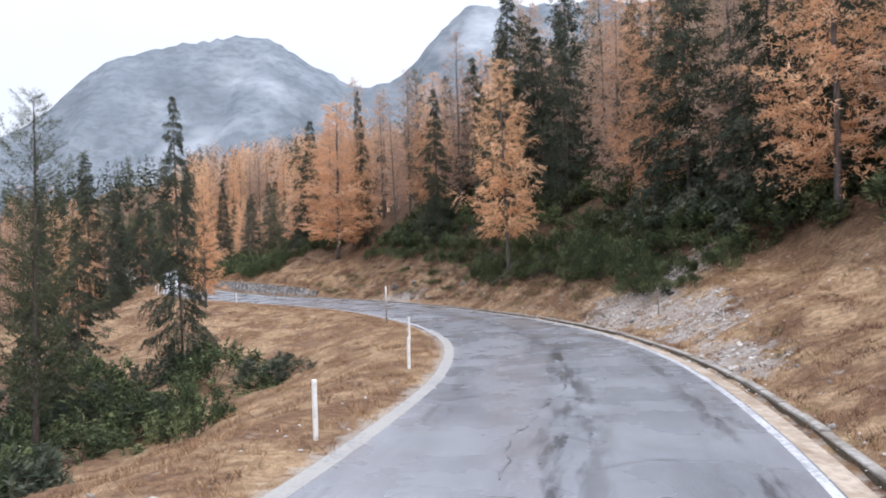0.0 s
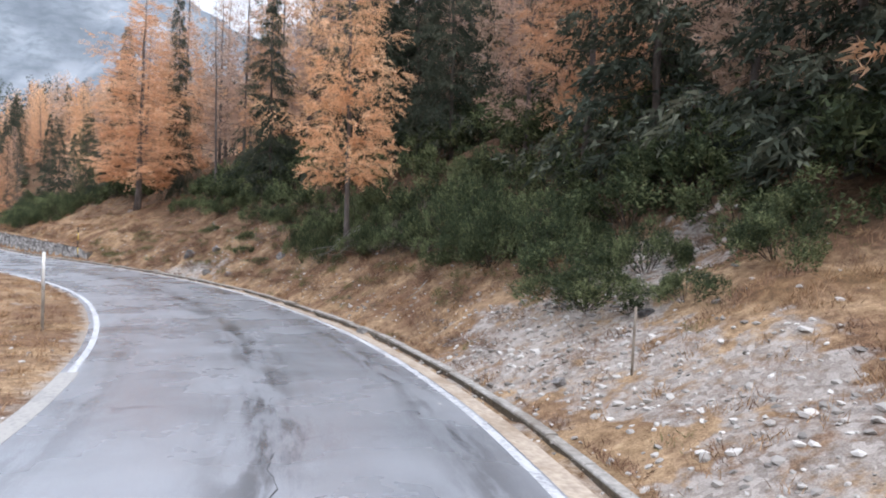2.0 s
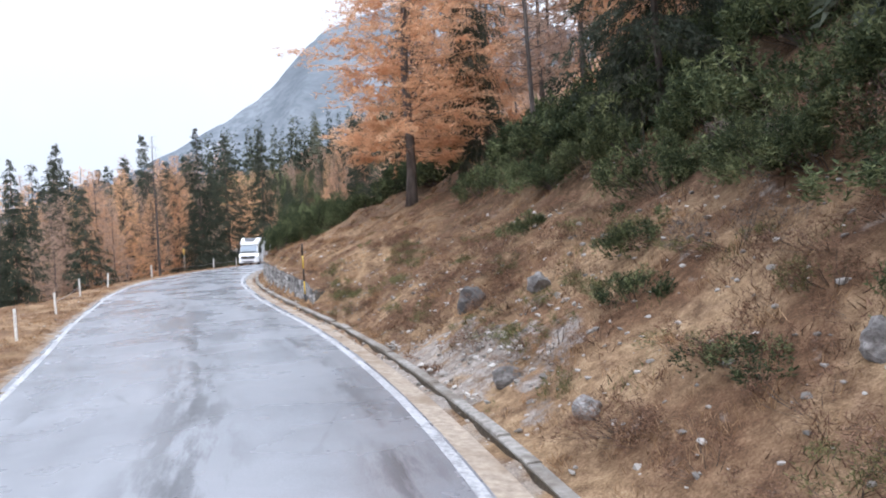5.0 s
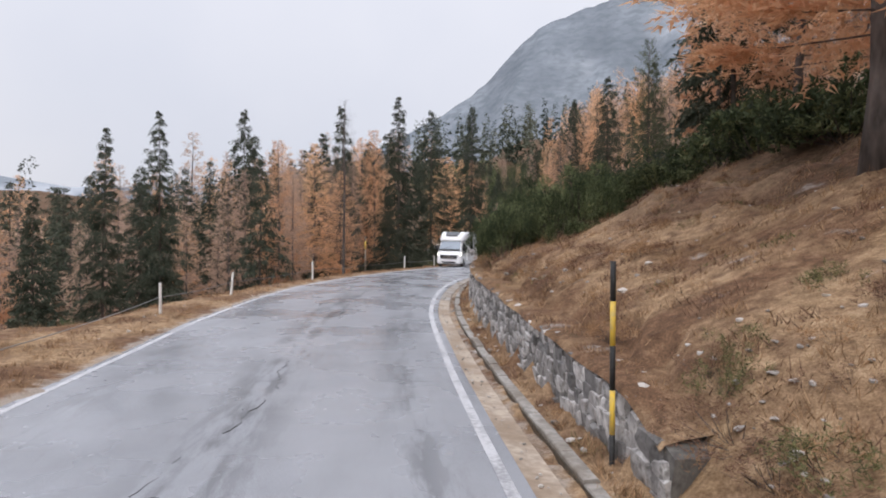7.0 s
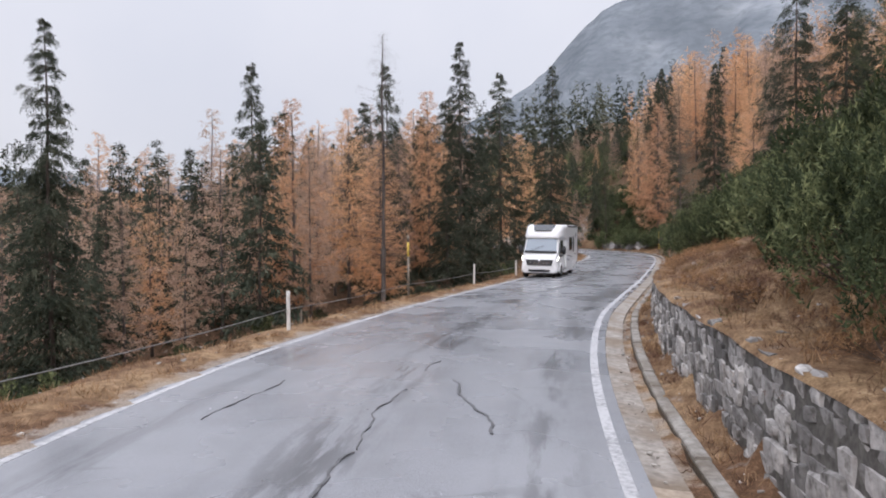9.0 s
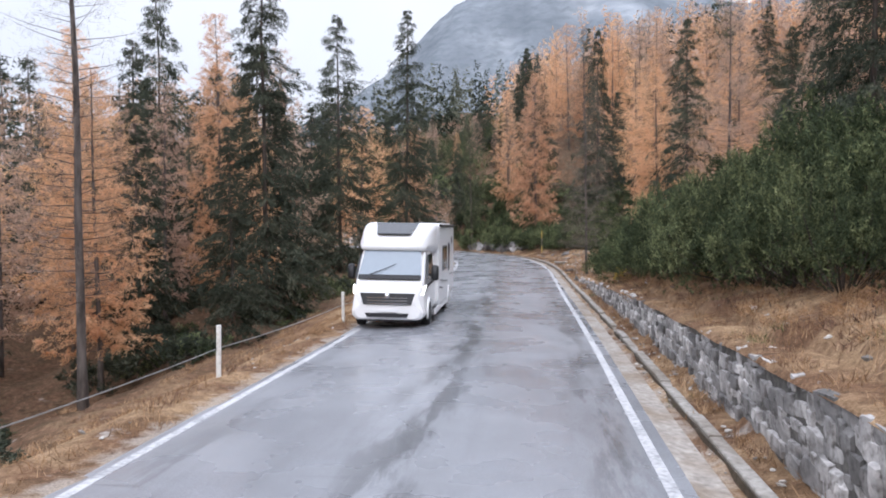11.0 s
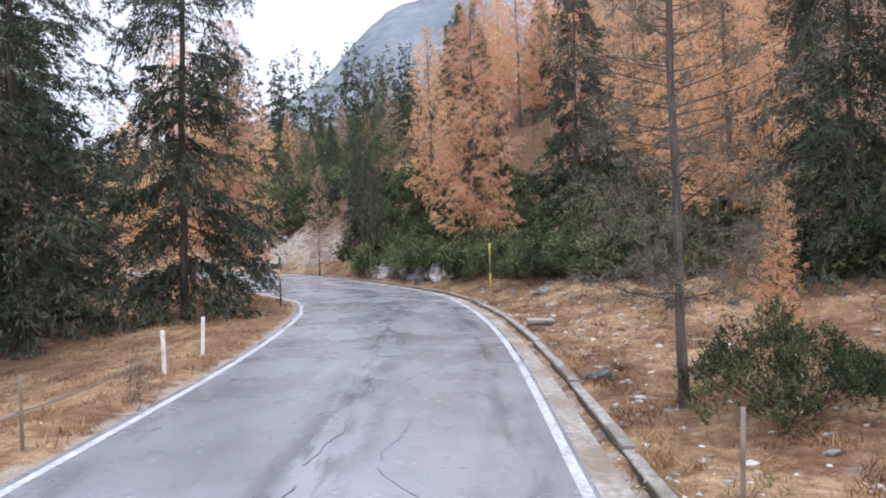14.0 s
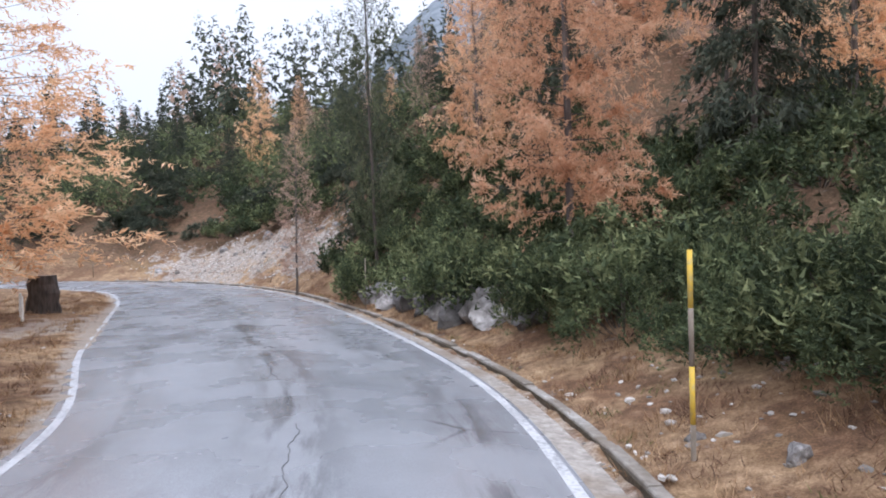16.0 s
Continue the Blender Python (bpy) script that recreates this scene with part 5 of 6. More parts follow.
def build_wall():
    wall = tagged(new("stone_wall"), "low retaining wall of rough grey stones beside the road", "wall", kind="structure")
    wall.matrix_basis = Matrix.Translation(at_road(100, 4.9))
    inv = wall.matrix_basis.inverted()
    verts, faces = [], []
    n = int((S_WALL1 - S_WALL0) / 0.8)
    for i in range(n + 1):
        s = S_WALL0 + (S_WALL1 - S_WALL0) * i / n
        half = float(np.interp(s, ALONG, LINE[:, 3])) + EDGE
        top = float(np.interp(s, BANK[:, 0], BANK[:, 3]))
        for d, up in ((0.31, -0.35), (0.39, top - 0.03), (0.95, top - 0.03), (0.95, -0.35)):
            verts.append(inv @ at_road(s, half + d, up))
    for i in range(n):
        for j in range(4):
            k = (j + 1) % 4
            faces.append((4 * i + j, 4 * i + k, 4 * i + 4 + k, 4 * i + 4 + j))
    faces += [(0, 3, 2, 1), (4 * n, 4 * n + 1, 4 * n + 2, 4 * n + 3)]
    child("core", mesh_data("core", verts, faces, M_MORTAR), wall, "dark earth-filled joints")
    rng = random.Random(17)
    rest_v, rest_f, count = [], [], 0
    s = S_WALL0
    row_h = 0.19
    for row in range(8):
        s = S_WALL0 + rng.uniform(0, 0.2)
        while s < S_WALL1:
            top = float(np.interp(s, BANK[:, 0], BANK[:, 3])) + 0.05
            w, h = rng.choice((0.15, 0.20, 0.26, 0.34, 0.46)) * rng.uniform(0.85, 1.15), row_h * rng.uniform(0.65, 1.5)
            z = -0.16 + row_h * (row + 0.5) + rng.uniform(-0.05, 0.05)
            if z + h * 0.5 > top - 0.02:
                s += w
                continue
            half = float(np.interp(s, ALONG, LINE[:, 3])) + EDGE
            i = int(np.argmin(np.abs(ALONG - s)))
            turn = math.atan2(WAY[i, 1], WAY[i, 0])
            m = Matrix.LocRotScale(at_road(s + w / 2, half + 0.355 + 0.07 * (z + 0.16) + rng.uniform(-0.03, 0.03), z), Euler((-0.07 + rng.uniform(-0.03, 0.03), rng.uniform(-0.14, 0.14), turn + rng.uniform(-0.03, 0.03))), (w * 1.06, 0.14, h * 1.1))
            me = STONES[rng.randrange(9)]
            m = inv @ m
            if 80.0 < s < 90.0 and count < 300:
                child("stone", me, wall, "", m)
                count += 1
            else:
                k = len(rest_v)
                rest_v += [m @ v.co for v in me.vertices]
                rest_f += [tuple(k + x for x in p.vertices) for p in me.polygons]
            s += w
    tagged(child("stones", mesh_data("stones", rest_v, rest_f, M_WALLSTONE), wall), "rough grey stones of the wall", kind="stuff")


build_wall()


def build_turf():
    """Turf that rolls over the back of the wall and joins it to the slope."""
    verts, faces = [], []
    spots = np.linspace(S_WALL0 + 0.2, S_WALL1 - 0.3, 150)
    for s in spots:
        half = float(np.interp(s, ALONG, LINE[:, 3])) + EDGE
        top = float(np.interp(s, BANK[:, 0], BANK[:, 3]))
        for d, up in ((0.33, -0.05), (0.38, 0.01), (0.55, 0.05), (1.0, 0.08), (1.35, 0.03), (1.9, -0.25)):
            verts.append(at_road(s, half + d, top + up + 0.02 * math.sin(s * 2.1 + d * 4)))
    for i in range(len(spots) - 1):
        for j in range(5):
            faces.append((6 * i + j, 6 * i + j + 1, 6 * i + 7 + j, 6 * i + 6 + j))
    tagged(new("turf_bank", mesh_data("turf_bank", verts, faces, M_GROUND, True)), "dry brown turf along the top of the stone wall", "ground", kind="structure")


build_turf()


# ---- posts, poles and wire ----
def round_post(name, height, radius, mat, bevel=0.012, below=0.35):
    pts = [(0, 0, -below), (0, 0, height - bevel), (0, 0, height)]
    return mesh_data(name, *tube(pts, [radius, radius, radius * 0.7], 10), mat, False)


def white_post(x, y, height=0.95, lean=0.0, turn=0.0):
    """A whitewashed wooden roadside post with a dark reflector band."""
    ob = tagged(new("roadside_post"), "slim whitewashed wooden roadside post on the grass verge", "post", "roadside posts")
    ob.matrix_basis = Matrix.LocRotScale((x, y, float(land_z(x, y)[0])), Euler((lean * math.cos(turn), lean * math.sin(turn), turn)), None)
    child("shaft", round_post("shaft", height, 0.045, M_POST), ob)
    return ob


POSTS = ((0.05, 11.6, 0.95, 0.02), (2.72, 19.6, 0.9, 0.03), (4.0, 28.4, 0.92, 0.02), (-6.4, 65.5, 0.95, 0.0), (-10.6, 73.0, 0.9, 0.04), (-15.3, 81.4, 0.95, 0.02), (-17.3, 87.0, 0.9, 0.1), (-19.3, 95.6, 0.95, 0.0),
         (-22.25, 112.1, 0.95, 0.02), (-23.45, 120.2, 0.9, 0.0), (-24.7, 127.7, 0.85, 0.03), (-25.4, 130.4, 0.98, 0.02), (-28.35, 146.1, 0.9, 0.03), (-28.9, 148.5, 0.9, 0.04), (-34.6, 160.6, 0.9, 0.02), (-44.9, 174.0, 0.85, 0.0), (-45.6, 174.6, 0.85, 0.0))
for n, (x, y, height, lean) in enumerate(POSTS):
    white_post(x, y, height, lean, n * 1.3)


def snow_pole(x, y, bands, radius=0.035, label="", lean=0.0):
    """A tall snow pole; bands are (top of band, material) upwards from the ground."""
    ob = tagged(new("snow_pole"), label or "tall snow pole with yellow and black bands", "pole", "snow poles")
    ob.matrix_basis = Matrix.LocRotScale((x, y, float(land_z(x, y)[0])), Euler((lean, lean * 0.6, 0.3)), None)
    low = -0.4
    for top, mat in bands:
        me = mesh_data("band", *tube([(0, 0, low), (0, 0, top - 0.002)], [radius, radius], 10), mat, True)
        child("band", me, ob, {M_YELLOW: "yellow painted band", M_BLACK: "black painted band"}.get(mat, ""))
        low = top
    return ob


snow_pole(0.0, 72.95, ((0.35, M_BLACK), (0.85, M_YELLOW), (1.35, M_BLACK), (1.85, M_YELLOW), (2.3, M_BLACK)), 0.032)
snow_pole(-23.78, 162.75, ((0.45, M_POLEWOOD), (1.1, M_YELLOW), (1.75, M_POLEWOOD), (2.4, M_YELLOW)), 0.03, "tall thin snow pole with faded yellow bands")
snow_pole(-21.5, 104.9, ((1.55, M_POLEWOOD), (2.1, M_YELLOW), (2.35, M_POLEWOOD)), 0.045, "tall weathered wooden snow pole with one yellow band")
snow_pole(-32.4, 160.6, ((0.95, M_BLACK), (1.6, M_YELLOW), (2.0, M_BLACK)), 0.04)
snow_pole(4.05, 37.3, ((1.05, M_POLEWOOD), (2.0, M_POST)), 0.04, "tall snow pole, chalky white above and bare wood below")
thin = "thin bare wooden stick marking the road edge"
for x, y, top in ((-18.5, 139.4, 1.15), (-27.1, 141.0, 1.0), (-62.6, 197.0, 2.0), (14.1, 26.6, 1.1), (-34.4, 179.6, 1.9), (-21.9, 99.2, 0.9)):
    snow_pole(x, y, ((top, M_POLEWOOD),), 0.022, thin, 0.02)


def wire(points, sag, label):
    pts = []
    for a, b in zip(points, points[1:]):
        for u in np.arange(8) / 8:
            p = Vector(a).lerp(Vector(b), u)
            p.z -= sag * 4 * u * (1 - u)
            pts.append(p)
    pts.append(Vector(points[-1]))
    tagged(new("fence_wire", mesh_data("fence_wire", *tube(pts, [0.011] * len(pts), 5), M_WIRE)), label, "wire")


def post_tops(rows, up):
    return [(x, y, float(land_z(x, y)[0]) + up) for x, y in rows]


wire(post_tops(((-10.6, 73.0), (-15.3, 81.4), (-17.3, 87.0), (-19.3, 95.6), (-21.5, 104.9), (-22.25, 112.1), (-23.45, 120.2), (-24.7, 127.7)), 0.52), 0.06, "thin grey fence wire strung between roadside posts")
wire(post_tops(((-25.4, 130.4), (-27.1, 141.0), (-28.35, 146.1)), 0.5), 0.08, "thin grey fence wire along the verge")


# ---- rocks, slab, dead wood ----
def boulder(x, y, size, flat=0.7, seed=0, label="pale grey limestone boulder half sunk in dry grass", sink=0.3):
    rng = random.Random(seed)
    noise.seed_set(seed + 1)
    bm = bmesh.new()
    bmesh.ops.create_icosphere(bm, subdivisions=3, radius=1.0)
    planes = [(Vector((rng.gauss(0, 1), rng.gauss(0, 1), rng.gauss(0, 0.8))).normalized(), rng.uniform(0.45, 0.85)) for _ in range(15)]
    for v in bm.verts:  # broken faces, then weathering
        c = v.co.copy()
        for n, cut in planes:
            over = c.dot(n) - cut
            if over > 0:
                c -= n * over * 0.92
        v.co = c * (1 + 0.2 * noise.noise(c * 2.0 + Vector((seed, 0, 0))) + 0.14 * noise.noise(c * 5.0))
    ob = new("boulder", from_bm("boulder", bm, M_ROCK))
    ob.matrix_basis = Matrix.LocRotScale((x, y, float(land_z(x, y)[0]) + size * flat * (0.5 - sink)), Euler((rng.uniform(-0.2, 0.2), rng.uniform(-0.2, 0.2), rng.uniform(0, 6.28))), (size, size * rng.uniform(0.6, 0.9), size * flat))
    return tagged(ob, label, "rock", "boulders on the bank")


ROCKS = ((7.5, 61.5, 0.5, 0.75), (11.8, 52.9, 0.35, 0.7), (9.0, 60.0, 0.35, 0.8), (-21.5, 161.0, 0.55, 0.5), (-19.55, 146.2, 0.38, 0.5), (-20.9, 157.4, 0.36, 0.25), (-22.8, 162.4, 0.25, 0.8), (-23.7, 163.4, 0.16, 0.9), (-25.25, 129.6, 0.14, 0.8),
         (-18.4, 138.9, 0.3, 0.8), (-17.0, 158.8, 0.45, 0.4), (-15.6, 154.6, 0.3, 0.5), (13.4, 27.6, 0.22, 0.6), (15.8, 28.6, 0.25, 0.5), (8.4, 57.2, 0.3, 0.7), (9.4, 55.0, 0.28, 0.7), (12.2, 36.8, 0.25, 0.7))
for n, (x, y, size, flat) in enumerate(ROCKS):
    boulder(x, y, size, flat, n + 2)
crag_rnd = random.Random(77)
for n in range(16):  # outcrop under the thicket
    p = at_road(176.5 + n * 0.8, 5.9 + crag_rnd.uniform(-0.1, 0.6))
    boulder(p.x, p.y, crag_rnd.uniform(0.6, 1.05), crag_rnd.uniform(0.7, 1.1), 40 + n, "cracked grey rock jutting from the bank", 0.45)
for n in range(14):  # scar above the bend
    p = at_road(195 + n * 1.4, 5.6 + crag_rnd.uniform(0, 3.6))
    boulder(p.x, p.y, crag_rnd.uniform(0.25, 0.6), crag_rnd.uniform(0.5, 0.9), 70 + n, "pale broken rock in the bare bank", 0.4)


def pebble_shape():
    bm = bmesh.new()
    bmesh.ops.create_icosphere(bm, subdivisions=1, radius=1.0)
    v, f = np.array([p.co[:] for p in bm.verts]), np.array([[p.index for p in t.verts] for t in bm.faces])
    bm.free()
    return v, f


def loose_stones(name, label, count, seed, spread, size, level=None):
    """Many small broken stones: stuff."""
    rng = np.random.RandomState(seed)
    xy = spread(rng, count)
    z = turf_z(xy[:, 0], xy[:, 1]) if level is None else on_road(xy[:, 0], xy[:, 1])[2] + level
    base, tri = pebble_shape()
    verts, faces = [], []
    for i, (x, y) in enumerate(xy):
        k = size * min(rng.lognormal(0, 0.5), 2.2)
        a = rng.uniform(0, 6.28)
        v = (base + rng.normal(0, 0.16, base.shape)) * (k, k * rng.uniform(0.5, 1), k * rng.uniform(0.35, 0.6))
        v = np.stack([v[:, 0] * math.cos(a) - v[:, 1] * math.sin(a), v[:, 0] * math.sin(a) + v[:, 1] * math.cos(a), v[:, 2] + rng.uniform(-0.25, 0.25) * v[:, 0]], 1) + (x, y, z[i] + 0.08 * k)
        verts.append(v)
        faces.append(tri + len(base) * i)
    tagged(new(name, mesh_data(name, np.concatenate(verts), np.concatenate(faces), M_GRAVEL)), label, "stones", kind="stuff")


def on_scree(rng, count):
    rows = []
    area = np.array([rx * ry for _, _, rx, ry, _ in SCREE])
    while len(rows) < count:
        cx, cy, rx, ry, turn = SCREE[rng.choice(len(SCREE), p=area / area.sum())]
        u, v = rng.normal(0, 0.55, 2) * (rx, ry)
        rows.append((cx + u * math.cos(turn) - v * math.sin(turn), cy + u * math.sin(turn) + v * math.cos(turn)))
    return np.array(rows)


def along_bank(s0, s1, d0, d1):
    def spread(rng, count):
        return np.array([at_road(rng.uniform(s0, s1), d0 + (d1 - d0) * rng.uniform(0, 1) ** 1.3)[:2] for _ in range(count)])
    return spread


loose_stones("scree", "pale broken scree stones on the bank", 3600, 5, on_scree, 0.05)
loose_stones("meadow_stones", "pale stones scattered in the dry meadow", 1400, 6, along_bank(144, 172, 4.7, 15.0), 0.045)
loose_stones("bank_stones", "pale stones scattered on the grassy bank", 700, 7, along_bank(6, 142, 4.9, 11.0), 0.042)
loose_stones("heath_stones", "small pale stones showing between heath clumps", 1100, 11, along_bank(33, 75, 4.6, 9.0), 0.04)
loose_stones("verge_stones", "small stones along the verge", 420, 8, along_bank(0, 200, -3.4, -5.6), 0.03)


loose_stones("kerb_debris", "stone chips and dirt lying in the gutter", 900, 9, along_bank(0, 205, 3.75, 3.95), 0.018, -0.075)
loose_stones("kerb_rubble", "broken stones behind the kerb", 900, 10, along_bank(0, 205, 4.15, 4.9), 0.035)


def build_slab():
    ob = tagged(new("drain_cover"), "square weathered concrete drain chamber beside the kerb", "drain")
    ob.matrix_basis = Matrix.LocRotScale((-21.12, 153.95, float(land_z(-21.12, 153.95)[0]) - 0.06), Euler((0.0, 0.03, 0.2)), None)
    for name, size, up in (("base", (0.62, 0.55, 0.34), -0.02), ("lid", (0.8, 0.7, 0.09), 0.2)):
        bm = bmesh.new()
        bmesh.ops.create_cube(bm, size=1.0, matrix=Matrix.LocRotScale((0, 0, up), None, size))
        bmesh.ops.bevel(bm, geom=bm.edges[:], offset=0.012, segments=2, affect="EDGES")
        part(name, bm, M_KERB, ob)


build_slab()


def dead_branch(points, radius, label="bleached dead branch lying on the bank"):
    pts = []
    for x, y, up in points:
        pts.append((x, y, float(land_z(x, y)[0]) + up))
    n = len(pts)
    tagged(new("dead_branch", mesh_data("dead_branch", *tube(pts, [radius * (1 - 0.7 * i / (n - 1)) for i in range(n)], 6), M_DEADWOOD, True)), label, "branch", "dead branches")


brush_rnd = random.Random(5)
for n in range(9):  # a heap of dead limbs below the first larch
    x0, y0, up0 = 14.2 + brush_rnd.uniform(-0.5, 0.4), 47.3 + brush_rnd.uniform(-0.8, 0.8), brush_rnd.uniform(0.25, 1.0)
    x1, y1, up1 = brush_rnd.uniform(12.3, 13.5), brush_rnd.uniform(46.4, 49.4), brush_rnd.uniform(0.15, 0.95)
    bow = brush_rnd.uniform(-0.35, 0.35)
    dead_branch([(x0 + (x1 - x0) * u, y0 + (y1 - y0) * u + bow * math.sin(math.pi * u), up0 + (up1 - up0) * u + 0.12 * math.sin(2.6 * math.pi * u + n)) for u in np.arange(7) / 6], brush_rnd.uniform(0.008, 0.02))
dead_branch(((14.6, 38.3, 0.12), (14.2, 38.0, 0.08), (13.7, 38.1, 0.04)), 0.016)


def build_stump():
    bm = bmesh.new()
    bmesh.ops.create_cone(bm, cap_ends=True, segments=14, radius1=0.62, radius2=0.5, depth=1.7, matrix=Matrix.Translation((0, 0, 0.6)))
    bmesh.ops.subdivide_edges(bm, edges=[e for e in bm.edges if abs(e.verts[0].co.z - e.verts[1].co.z) > 1], cuts=4)
    noise.seed_set(9)
    for v in bm.verts:
        v.co.xy *= 1 + 0.2 * noise.noise(v.co * 2.1)
    ob = tagged(new("tree_stump", from_bm("tree_stump", bm, M_BARK_S)), "dark broken tree stump on the verge", "stump")
    ob.matrix_basis = Matrix.Translation((-46.5, 176.5, float(land_z(-46.5, 176.5)[0])))


build_stump()

# ---- the white motorhome ----
def gloss(colour):
    return plain(colour, 0.04)


M_SHELL = material("white_shell", gloss((0.78, 0.78, 0.785)), 0.28, 0.0, 0.5)
# windscreen: base colour lifted to paint in the reflected sky
M_GLASS = material("sky_tinted_glass", gloss((0.22, 0.26, 0.30)), 0.06, 0.0, 0.9)
M_DARKGLASS = material("dark_window", gloss((0.02, 0.022, 0.026)), 0.08, 0.0, 0.7)
M_TRIM = material("black_plastic", gloss((0.025, 0.025, 0.027)), 0.5)
M_CHROME = material("chrome_strip", gloss((0.6, 0.6, 0.62)), 0.2, 1.0, 0.5)
M_LAMP = material("clear_headlamp", gloss((0.42, 0.43, 0.45)), 0.08, 0.0, 0.9)
lamp = M_LAMP.node_tree.nodes["Principled BSDF"]  # dipped headlights are on
lamp.inputs["Emission Color"].default_value, lamp.inputs["Emission Strength"].default_value = (1.0, 0.93, 0.8, 1), 4.0
M_TYRE = material("tyre_rubber", gloss((0.02, 0.02, 0.02)), 0.8)
M_RIM = material("dark_grey_rim", gloss((0.11, 0.11, 0.115)), 0.4, 0.6, 0.5)
M_DECAL = material("grey_decal", gloss((0.16, 0.16, 0.17)), 0.4)
M_RED = material("red_lens", gloss((0.45, 0.03, 0.02)), 0.2)


def loft(stations, sides=6):
    """A body through rounded boxes: stations are (x, half width low, half width high, bottom, top, corner)."""
    verts, faces = [], []
    for x, wl, wh, lo, hi, r in stations:
        for cy, cz, a0 in ((1, 1, 0), (-1, 1, 90), (-1, -1, 180), (1, -1, 270)):
            w = wh if cz > 0 else wl
            rr = min(r, w * 0.9, (hi - lo) * 0.45)
            for k in range(sides):
                a = radians(a0 + 90 * k / (sides - 1))
                verts.append((x, cy * (w - rr) + rr * math.cos(a), (hi - rr if cz > 0 else lo + rr) + rr * math.sin(a)))
    m = 4 * sides
    for i in range(len(stations) - 1):
        for j in range(m):
            k = (j + 1) % m
            faces.append((i * m + j, i * m + k, (i + 1) * m + k, (i + 1) * m + j))
    faces += [tuple(range(m))[::-1], tuple((len(stations) - 1) * m + j for j in range(m))]
    return verts, faces


def plate(corners, thick, inset=(0, 0, 0)):
    """A thin solid panel from four corners in order, standing out along its normal."""
    c = [Vector(p) + Vector(inset) for p in corners]
    n = (c[1] - c[0]).cross(c[3] - c[0]).normalized() * thick
    v = [p - n * 0.5 for p in c] + [p + n for p in c]
    return v, [(3, 2, 1, 0), (4, 5, 6, 7)] + [(i, (i + 1) % 4, 4 + (i + 1) % 4, 4 + i) for i in range(4)]


